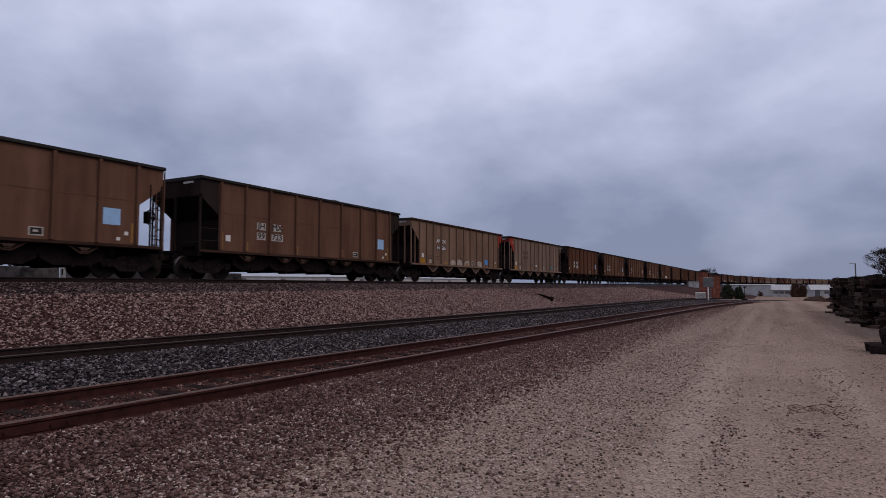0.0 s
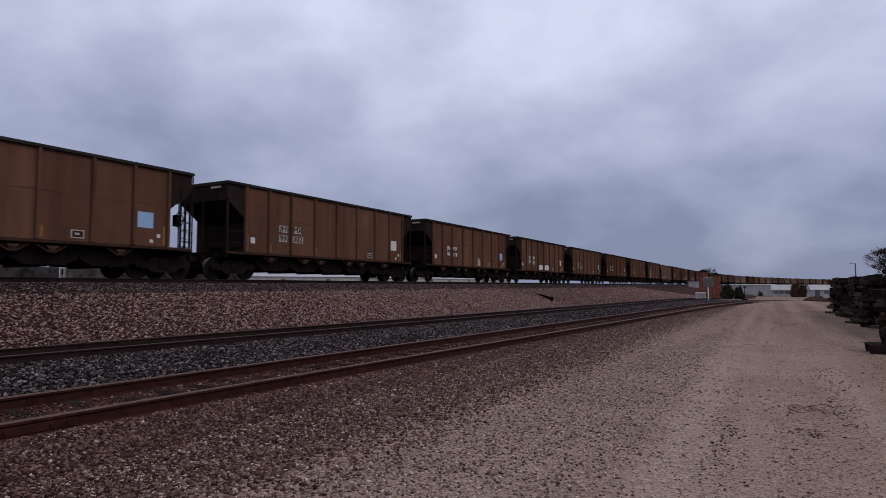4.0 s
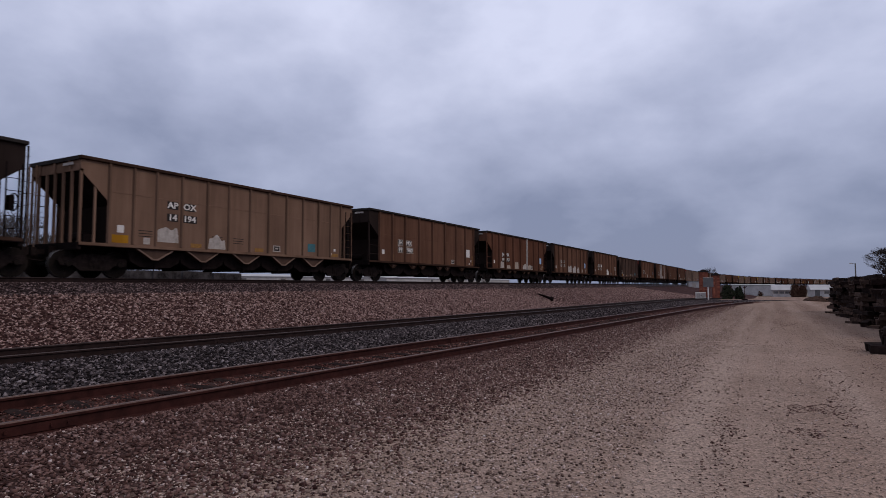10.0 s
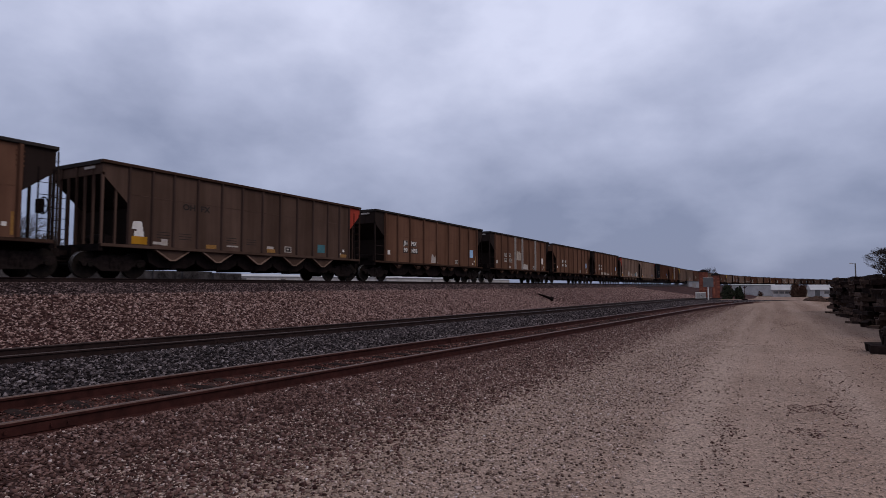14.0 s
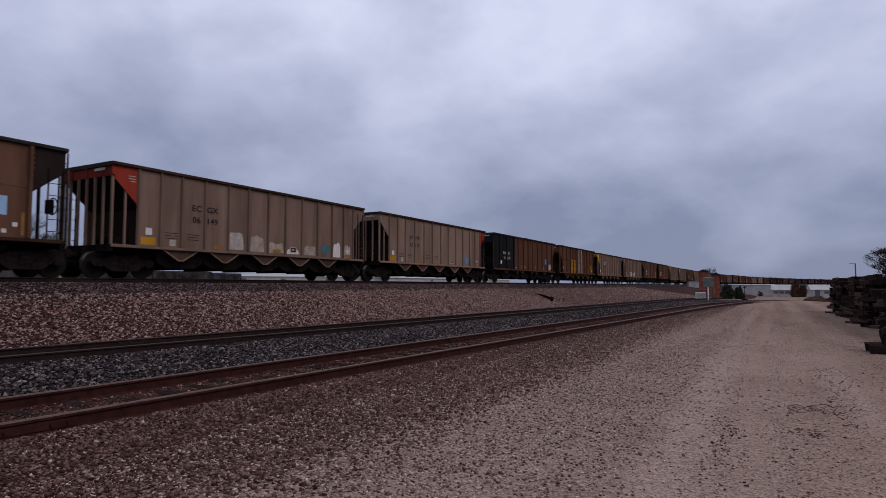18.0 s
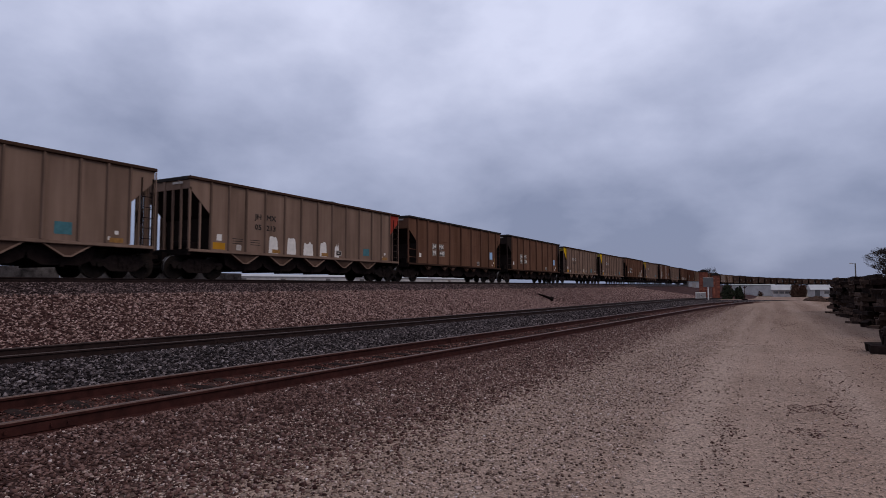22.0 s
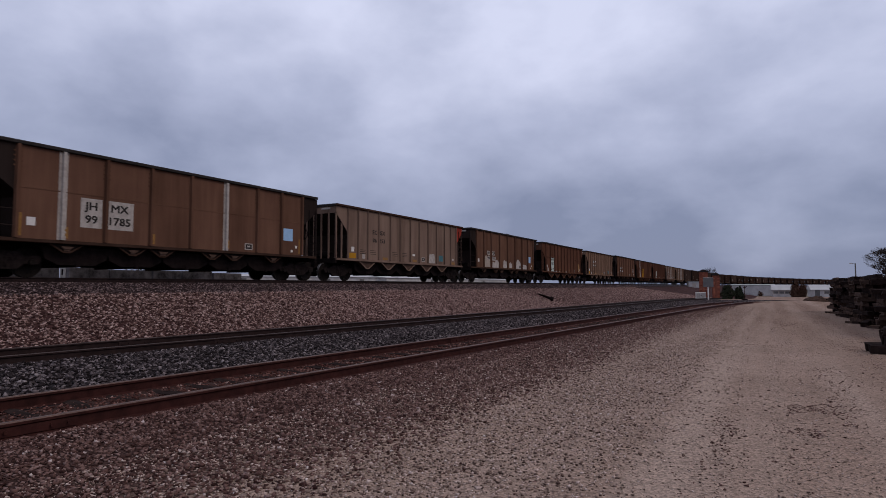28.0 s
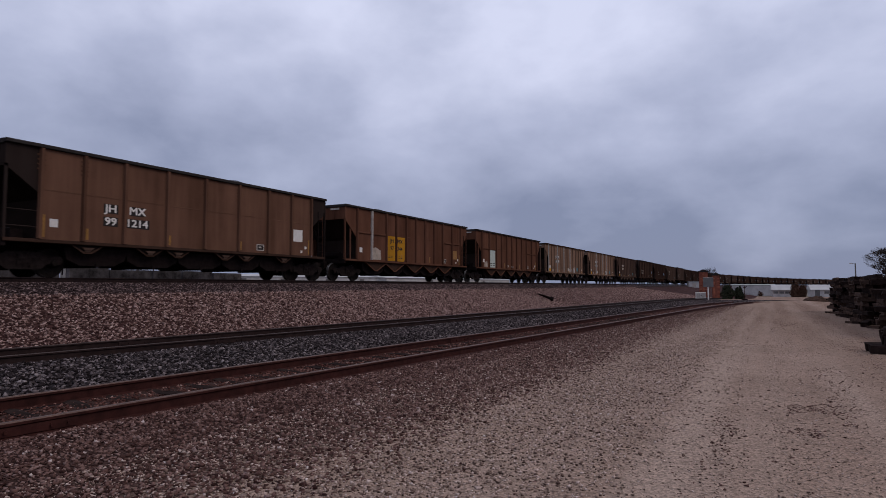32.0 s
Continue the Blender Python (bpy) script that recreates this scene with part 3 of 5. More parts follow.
def hopper_meshes(kind):
    top, (c0, c1) = TOP[kind], CUT[kind]
    first = POSTS[kind][0]
    b = first - HALF
    k = kind
    out = {}

    def side():
        return Shape().box(1.47, 1.5, b, -b, 1.18, top - 0.1)
    out["side_sheet"] = kept(k + "_side_sheet", side)

    def gusset():
        return Shape().prism([(-HALF, top - 0.1), (b, top - 0.1), (b, c1), (-HALF, c0)], 1.47, 1.5)
    out["gusset"] = kept(k + "_gusset", gusset)

    def post():
        w = 0.045 if k != "alloy" else 0.028
        d = 0.1 if k != "alloy" else 0.075
        s = Shape().prism([(1.5, -w - 0.03), (1.5 + d, -w), (1.5 + d, w), (1.5, w + 0.03)], 1.19, top - 0.1, "z")
        if k == "steel":
            for i in range(4):
                for y in (-w - 0.05, w + 0.05):
                    s.box(1.5, 1.52, y - 0.026, y + 0.026, top - 0.33 - i * 0.15, top - 0.28 - i * 0.15)
        return s
    out["post"] = kept(k + "_post", post)

    def riveted():
        s = post()
        for i in range(18):
            for y in (-0.1, 0.1):
                s.box(1.5, 1.522, y - 0.03, y + 0.03, 1.26 + i * 0.15, 1.32 + i * 0.15)
        return s.box(1.5, 1.506, -0.14, 0.14, 1.19, top - 0.1)
    out["riveted"] = kept(k + "_riveted_post", riveted)

    def chord():
        p = [(1.44, top - 0.1), (1.58, top - 0.1), (1.6, top - 0.08), (1.6, top - 0.01), (1.58, top + 0.02), (1.46, top + 0.02), (1.44, top)]
        return Shape().prism(p, -HALF - 0.04, HALF + 0.04, "y")
    out["chord"] = kept(k + "_chord", chord)

    def end_chord():
        return Shape().box(-1.44, 1.44, -HALF - 0.06, -HALF + 0.06, top - 0.12, top + 0.015)
    out["end_chord"] = kept(k + "_end_chord", end_chord)

    def sill():
        return Shape().prism([(1.36, 1.06), (1.54, 1.06), (1.56, 1.08), (1.56, 1.17), (1.5, 1.18), (1.36, 1.18)], -HALF, HALF, "y")
    out["sill"] = kept("side_sill", sill)

    def end_wall():
        s = Shape().box(-1.46, 1.46, -HALF, -HALF + 0.03, c0, top - 0.12)
        for x in (-0.9, 0, 0.9) if k == "alloy" else (-0.75, 0.75):
            s.box(x - 0.05, x + 0.05, -HALF - 0.05, -HALF, c0, top - 0.12)
        return s
    out["end_wall"] = kept(k + "_end_wall", end_wall)

    def slope():
        p = [(-HALF + 0.03, c0), (-HALF + 0.03, c0 + 0.06), (b + 0.02, c1 + 0.06), (-4.3, 1.2), (-4.35, 1.1), (b, c1)]
        return Shape().prism(p, -1.46, 1.46).box(-1.38, 1.38, b + 0.14, b + 0.2, 1.1, c1 - 0.05)
    out["slope"] = kept(k + "_slope", slope)

    def deck():
        s = Shape().box(-1.5, 1.5, -HALF - 0.02, b, 1.06, 1.13)
        s.box(-1.5, 1.5, -HALF - 0.04, -HALF + 0.1, 0.92, 1.16)
        return s
    out["deck"] = kept("end_deck", deck)

    def corner():
        return Shape().prism([(1.42, -HALF), (1.5, -HALF), (1.5, -HALF + 0.08), (1.475, -HALF + 0.08), (1.475, -HALF + 0.025), (1.42, -HALF + 0.025)],
                             1.13, c0 + 0.05, "z")
    out["corner"] = kept(k + "_corner", corner)

    def brace():
        return Shape().box(1.4, 1.47, -HALF + 0.5, -HALF + 0.57, 1.13, c0 - 0.3)
    out["brace"] = kept(k + "_brace", brace)

    def end_post():
        return Shape().box(-0.034, 0.034, -HALF - 0.03, -HALF + 0.05, 1.13, c0)
    out["end_post"] = kept(k + "_end_post", end_post)

    def ladder():
        s = Shape()
        for y in (HALF - 0.5, HALF - 0.06):
            s.box(1.5, 1.53, y - 0.018, y + 0.018, 1.0, c0 + 0.1)
        for i in range(6):
            s.tube((1.55, HALF - 0.52, 1.05 + i * 0.38), (1.55, HALF - 0.04, 1.05 + i * 0.38), 0.012, sides=6)
        return s
    out["ladder"] = kept(k + "_ladder", ladder)

    def end_ladder():
        s = Shape()
        for x in (-1.44, -0.98):
            s.box(x - 0.018, x + 0.018, -HALF - 0.12, -HALF - 0.08, 1.0, top - 0.1)
        for i in range(8):
            s.tube((-1.46, -HALF - 0.14, 1.05 + i * 0.38), (-0.96, -HALF - 0.14, 1.05 + i * 0.38), 0.012, sides=6)
        return s
    out["end_ladder"] = kept(k + "_end_ladder", end_ladder)

    def brake():
        s = Shape()
        ring = [(0.28 * math.cos(i * math.pi / 8), 0.28 * math.sin(i * math.pi / 8)) for i in range(16)]
        for i in range(16):
            (x0, z0), (x1, z1) = ring[i], ring[(i + 1) % 16]
            s.tube((0.55 + x0, HALF + 0.16, 2.35 + z0), (0.55 + x1, HALF + 0.16, 2.35 + z1), 0.02, sides=5)
        for i in range(4):
            x0, z0 = ring[i * 4]
            s.tube((0.55, HALF + 0.14, 2.35), (0.55 + x0, HALF + 0.16, 2.35 + z0), 0.014, sides=5)
        s.box(0.42, 0.68, HALF - 0.02, HALF + 0.13, 2.1, 2.55)
        return s
    out["brake"] = kept("brake_wheel", brake)

    def tank():
        s = Shape().tube((-0.25, -6.5, 1.4), (0.6, -6.5, 1.4), 0.19, sides=12)
        s.box(0.7, 1.05, -6.8, -6.45, 1.13, 1.48)
        return s
    out["tank"] = kept("air_tank", tank)

    def hopper():
        w, z, x = {"alloy": (0.74, 0.7, 1.44), "ribbed": (1.08, 0.6, 1.4), "steel": (0.52, 0.82, 1.4)}[k]
        s = Shape().prism([(-w, 1.07), (-0.12, z), (0.12, z), (w, 1.07)], -x, x)
        for sx in (-1, 1):
            s.prism([(-w - 0.03, 1.05), (-0.12, z - 0.04), (0.12, z - 0.04), (w + 0.03, 1.05), (w - 0.03, 1.07), (0.1, z + 0.01), (-0.1, z + 0.01), (-w + 0.03, 1.07)],
                    sx * x, sx * (x + 0.06))
        return s
    me = out["hopper"] = kept(k + "_hopper", hopper)
    if not me.materials:
        me.materials.append(None)
        # lips get a paler paint than the face, a painted glint along the V
        me.materials.append(M[{"alloy": "grey_tan", "ribbed": "rust_brown", "steel": "dark_brown"}[k]])
        for p in me.polygons:
            if abs(p.center.x) > 1.445 or (k != "alloy" and abs(p.center.x) > 1.425):
                p.material_index = 1
    out["gate"] = kept("hopper_gate", lambda: Shape().prism([(-0.2, 0.99), (-0.1, 0.9), (0.1, 0.9), (0.2, 0.99)], 1.43, 1.5).box(1.43, 1.47, -0.1, 0.1, 0.84, 0.9))

    def chute():
        s = Shape().prism([(-1.1, 1.0), (-1.0, 0.6), (-0.6, 0.4), (0.6, 0.4), (1.0, 0.6), (1.1, 1.0)], -1.2, 1.2)
        s.box(-1.26, 1.26, -0.06, 0.06, 0.34, 0.46)
        return s
    out["chute"] = kept("chute", chute)
    out["centre_sill"] = kept("centre_sill", lambda: Shape().box(-0.32, 0.32, -7.5, 7.5, 0.7, 1.05).box(-0.3, 0.3, -5.6, 5.6, 1.03, 1.5))

    def coupler():
        s = Shape().box(-0.09, 0.09, -7.9, -7.4, 0.78, 0.95)
        s.prism([(-0.2, -7.85), (-0.16, -8.08), (0.02, -8.1), (0.04, -7.98), (0.2, -7.98), (0.18, -7.8)], 0.72, 1.0, "z")
        s.tube((0.45, -7.35, 0.85), (0.35, -7.7, 0.55), 0.025, sides=6)
        s.tube((0.35, -7.7, 0.55), (0.15, -8.02, 0.6), 0.025, sides=6)
        return s
    out["coupler"] = kept("coupler", coupler)

    def coal():
        s = Shape()
        ys = [-7.15 + i * 14.3 / 40 for i in range(41)]
        xs = [-1.42 + i * 2.84 / 8 for i in range(9)]
        vs = []
        for y in ys:
            for x in xs:
                e = max(0.0, 1 - abs(y / 7.15) ** 4) * max(0.0, 1 - abs(x / 1.42) ** 2.6)
                heap = 0.25 + 0.55 * math.exp(-((y + 2.6) / 2.1) ** 2) + 0.38 * math.exp(-((y - 3.1) / 1.6) ** 2)
                h = top - 0.35 + (0.82 if k == "alloy" else 0.84) * heap * e + 0.1 * noise.noise((x * 1.5, y * 1.5, len(k))) * e
                vs.append((x, y, h))
        s.add(vs, [(i * 9 + j, i * 9 + j + 1, (i + 1) * 9 + j + 1, (i + 1) * 9 + j) for i in range(40) for j in range(8)])
        return s
    out["coal"] = kept(k + "_coal", coal)

    def seam():
        z = 2.95 if k == "alloy" else 2.72
        return Shape().box(1.5, 1.508, b + 0.1, -b - 0.1, z, z + 0.03)
    out["seam"] = kept(k + "_seam", seam)

    for i, (y0, y1) in enumerate(RIBS):
        out["rib%d" % i] = kept("side_rib%d" % i, lambda y0=y0, y1=y1: Shape().prism([(1.5, 2.62), (1.56, 2.64), (1.56, 2.7), (1.5, 2.73)], y0 - HALF, y1 - HALF, "y"))

    def rails():
        s = Shape()
        for z in (1.55, 2.05):
            s.tube((1.44, -HALF + 0.05, z), (1.44, b - 0.03, z), 0.022, sides=6)
        return s
    out["rails"] = kept("end_rails", rails)

    def end_label():
        return Shape().box(0.55, 1.15, -HALF - 0.066, -HALF - 0.06, top - 0.27, top - 0.18)
    out["end_label"] = kept(k + "_end_label", end_label)
    return out


def truck_meshes():
    out = {}

    def frame_side():
        p = [(-1.2, 0.56), (-1.12, 0.68), (-0.7, 0.66), (-0.45, 0.8), (0.45, 0.8), (0.7, 0.66), (1.12, 0.68), (1.2, 0.56), (1.1, 0.4),
             (0.72, 0.42), (0.48, 0.24), (-0.48, 0.24), (-0.72, 0.42), (-1.1, 0.4)]
        s = Shape().prism(p, 0.93, 1.06)
        for y in (-0.16, 0, 0.16):
            s.tube((1.04, y, 0.34), (1.04, y, 0.6), 0.06, sides=8)
        return s
    out["side_frame"] = kept("truck_side_frame", frame_side)
    out["bolster"] = kept("truck_bolster", lambda: Shape().box(-1.08, 1.08, -0.2, 0.2, 0.5, 0.78))

    def wheelset():
        s = Shape().tube((-1.0, 0, 0), (1.0, 0, 0), 0.08, sides=10)
        for sx in (-1, 1):
            s.tube((sx * 0.70, 0, 0), (sx * 0.73, 0, 0), 0.485, sides=28)
            s.tube((sx * 0.73, 0, 0), (sx * 0.815, 0, 0), 0.462, 0.457, sides=28)
            for i in range(6):
                a = i * math.pi / 3
                s.tube((sx * 0.815, 0.27 * math.cos(a), 0.27 * math.sin(a)), (sx * 0.825, 0.27 * math.cos(a), 0.27 * math.sin(a)), 0.05, sides=6)
            s.tube((sx * 0.815, 0, 0), (sx * 0.87, 0, 0), 0.14, sides=12)
        return s
    me = out["wheelset"] = kept("wheelset", wheelset)
    me.materials.append(None)
    me.materials.append(M["tread"])
    for p in me.polygons:
        r = math.hypot(p.center.y, p.center.z)
        if r > 0.44 and abs(p.normal.x) < 0.5:
            p.material_index = 1
    out["bearing"] = kept("bearing_cap", lambda: Shape().tube((1.0, 0, 0.457), (1.13, 0, 0.457), 0.12, 0.09, sides=12))
    return out


TRUCK = truck_meshes()
WHEELS = {-0.89: [], 0.89: []}
TEXTS = {}


def lettering(text, size):
    key = (text, size)
    if key not in TEXTS:
        cu = bpy.data.curves.new("lettering", "FONT")
        cu.body, cu.size, cu.align_x, cu.align_y, cu.resolution_u = text, size, "CENTER", "CENTER", 2
        ob = bpy.data.objects.new("lettering", cu)
        me = bpy.data.meshes.new_from_object(ob)
        bpy.data.objects.remove(ob)
        me.transform(Matrix.Diagonal((1.16, 1, 1, 1)))
        me.transform(Matrix.Rotation(math.pi / 2, 4, "Z") @ Matrix.Rotation(math.pi / 2, 4, "X"))
        bold = Shape()
        for k, (a, b) in enumerate(((-1, -0.6), (1, -0.6), (-1, 0.6), (1, 0.6), (0, 0))):
            bold.add([(v.co.x + 0.0005 * k, v.co.y + 0.03 * size * a, v.co.z + 0.03 * size * b) for v in me.vertices], [tuple(p.vertices) for p in me.polygons])
        TEXTS[key] = me = bpy.data.meshes.new("lettering")
        me.from_pydata(bold.v, [], bold.f)
        me.update()
    return TEXTS[key]


def plate(d0, d1, z0, z1, lift, ragged=0.0, seed=0):
    """A thin patch on the side that faces the road, d metres from the car's front end; ragged ones have an uneven outline."""
    x0, x1 = 1.5 + lift - 0.002, 1.5 + lift
    if not ragged:
        return Shape().box(x0, x1, d0 - HALF, d1 - HALF, z0, z1)
    rnd = random.Random(seed)
    n = 18
    ts = [i / n for i in range(n + 1)]
    lean = rnd.uniform(-0.3, 0.3)
    topz = [z0 + (z1 - z0) * max(0.05, 1 - abs(2 * t - 1) ** 11) ** 0.6 * (1 - ragged * (1.25 * abs(noise.noise((seed * 1.7 + t * 2.7, seed, 0.5))) + 0.3 * abs(lean + t - 0.5))) for t in ts]
    poly = [(d0 - HALF, z0), (d1 - HALF, z0)] + [(d0 + (d1 - d0) * t - HALF, max(z0 + 0.05, z)) for t, z in zip(ts[::-1], topz[::-1])]
    return Shape().prism(poly, x0, x1)


CAR_LABEL = {"steel": "weathered brown steel coal hopper car", "alloy": "dusty aluminium coal hopper car", "ribbed": "rusty brown ribbed coal hopper car"}


def hopper_car(spec, far=False):
    kind = spec["kind"]
    g = hopper_meshes(kind)
    top, (c0, c1) = TOP[kind], CUT[kind]
    body, ends = M[spec["body"]], M[spec.get("ends", "end_dark" if kind == "steel" else spec["body"])]
    corner = [c for c in (spec.get("front"), spec.get("rear")) if c in ("red", "yellow")]
    look_of = (corner[0] + "-cornered " if corner else "") + spec.get("label", CAR_LABEL[kind]) + ", heaped with coal"
    if sum(1 for p in spec.get("patches", ()) if p[4] in ("white", "off_white") and p[5] > 0) > 2:
        look_of += ", white patches"
    car = thing("hopper_car", look_of, "hopper car", "coal train")
    turn = Matrix.Rotation(math.pi, 4, "Z")

    def put(name, key, mat, flips=(0,), at=(0, 0, 0), label="", parent=car):
        made = []
        for fl in flips:
            ob = part(name, g[key] if key in g else TRUCK[key], mat, parent, label)
            ob.matrix_basis = (turn if fl else Matrix()) @ Matrix.Translation(at)
            made.append(ob)
        return made
    both = (0, 1)
    put("side_sheet", "side_sheet", body, both)
    post_mat = M[spec["body"] + "_post"]
    for fl in both[:1] if far else both:
        for d in POSTS[kind]:
            stripe = not fl and any(abs(d - q) < 0.3 for q in spec.get("stripes", ()))
            put("side_post", "riveted" if stripe and kind == "steel" else "post", M["off_white"] if stripe else M["black"] if d < spec.get("black_to", 0) else post_mat, (fl,), (0, d - HALF, 0), "whitened side post" if stripe else "")
    front, rear = M[spec.get("front", "")] if spec.get("front") else ends, M[spec.get("rear", "")] if spec.get("rear") else ends
    # four corner gussets; the mirrored ones swap the slope's direction
    gus = g["gusset"]
    for sx, sy, mat in ((1, 1, front), (1, -1, rear), (-1, 1, front), (-1, -1, rear)):
        key = kind + "_gusset%d%d" % (sx, sy)
        if key not in MESHES:
            MESHES[key] = gus.copy()
            MESHES[key].transform(Matrix.Diagonal((sx, sy, 1, 1)))
            if sx * sy < 0:
                MESHES[key].flip_normals()
        part("corner_gusset", MESHES[key], mat, car)
        ck = kind + "_corner%d%d" % (sx, sy)
        if ck not in MESHES:
            MESHES[ck] = g["corner"].copy()
            MESHES[ck].transform(Matrix.Diagonal((sx, sy, 1, 1)))
            if sx * sy < 0:
                MESHES[ck].flip_normals()
        part("corner_post", MESHES[ck], ends if kind != "alloy" else body, car)
        if kind != "steel" and not far:
            bk = kind + "_brace%d%d" % (sx, sy)
            if bk not in MESHES:
                MESHES[bk] = g["brace"].copy()
                MESHES[bk].transform(Matrix.Diagonal((sx, sy, 1, 1)))
                if sx * sy < 0:
                    MESHES[bk].flip_normals()
            part("end_brace", MESHES[bk], body, car)
    put("top_chord", "chord", M["dark_brown" if kind == "alloy" else "chord"], both)
    put("end_chord", "end_chord", M["chord"], both)
    put("side_sill", "sill", body if kind != "steel" else M["dark_brown"], both)
    dirty = {"yellow": "dirty_yellow", "red": "dirty_red"}
    put("end_wall", "end_wall", M[dirty[spec["front"]]] if spec.get("front") in dirty else front, (0,))
    put("end_wall", "end_wall", M[dirty[spec["rear"]]] if spec.get("rear") in dirty else rear, (1,))
    # slope sheet coloured dark for the shade inside the end bay
    put("slope_sheet", "slope", M["end_dark"], both)
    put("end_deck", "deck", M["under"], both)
    for x in () if far else ((-1.0, -0.5, 0.0, 0.5, 1.0) if kind == "alloy" else (0.0,)):
        put("end_post", "end_post", body if kind == "alloy" else ends, both, (x, 0, 0))
    if not far:
        put("ladder", "ladder", M["under"], both)
        put("end_ladder", "end_ladder", ends, both)
        put("brake_wheel", "brake", M["under"])
        put("air_tank", "tank", M["under"])
    under = spec.get("hops", kind)
    g["hopper"] = hopper_meshes(under)["hopper"]
    for y in HOPS[under]:
        # faces painted darker than the sides, shade under the sill included
        put("hopper_bottom", "hopper", {"ribbed": M["dark_brown"], "alloy": M["dull_tan"], "steel": M["end_dark"]}[under], (0,), (0, y, 0))
        if under == "steel" and not far:
            put("hopper_gate", "gate", M["dull_tan"], (0,), (0, y, 0), "worn grey gate edge")
    # chutes in the near-black that carries the shade below the sill
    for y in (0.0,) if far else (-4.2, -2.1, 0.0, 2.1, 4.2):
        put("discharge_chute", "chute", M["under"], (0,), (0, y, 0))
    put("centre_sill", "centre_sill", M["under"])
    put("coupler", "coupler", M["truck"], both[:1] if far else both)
    put("coal_load", "coal", M["coal"], (spec["n"] * 7 % 3 == 1,), label="heap of black coal")
    if spec["body"] not in ("grey_tan", "pale_tan") and not far and not spec.get("black_to"):
        put("weld_seam", "seam", body)
    for i in range(4) if spec.get("ribs", kind == "ribbed") and not far else ():
        put("side_rib", "rib%d" % i, body)
    if not far:
        if kind == "steel":
            put("end_rails", "rails", ends, both)
        put("end_label", "end_label", M["off_white"], label="small white end label")
    # truck and wheel colours hold under-car shade as well as grime
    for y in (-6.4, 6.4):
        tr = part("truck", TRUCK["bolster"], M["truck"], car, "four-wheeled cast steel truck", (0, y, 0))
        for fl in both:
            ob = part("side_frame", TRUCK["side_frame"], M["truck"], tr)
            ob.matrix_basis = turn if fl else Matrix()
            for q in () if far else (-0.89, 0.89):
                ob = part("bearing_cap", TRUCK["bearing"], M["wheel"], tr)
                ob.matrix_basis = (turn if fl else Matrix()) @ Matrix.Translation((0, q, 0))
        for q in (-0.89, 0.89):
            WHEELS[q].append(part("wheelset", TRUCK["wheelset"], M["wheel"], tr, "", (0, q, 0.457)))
    marks(car, spec, far)
    car.scale = (1, spec.get("stretch", 1.0), 1)
    return car


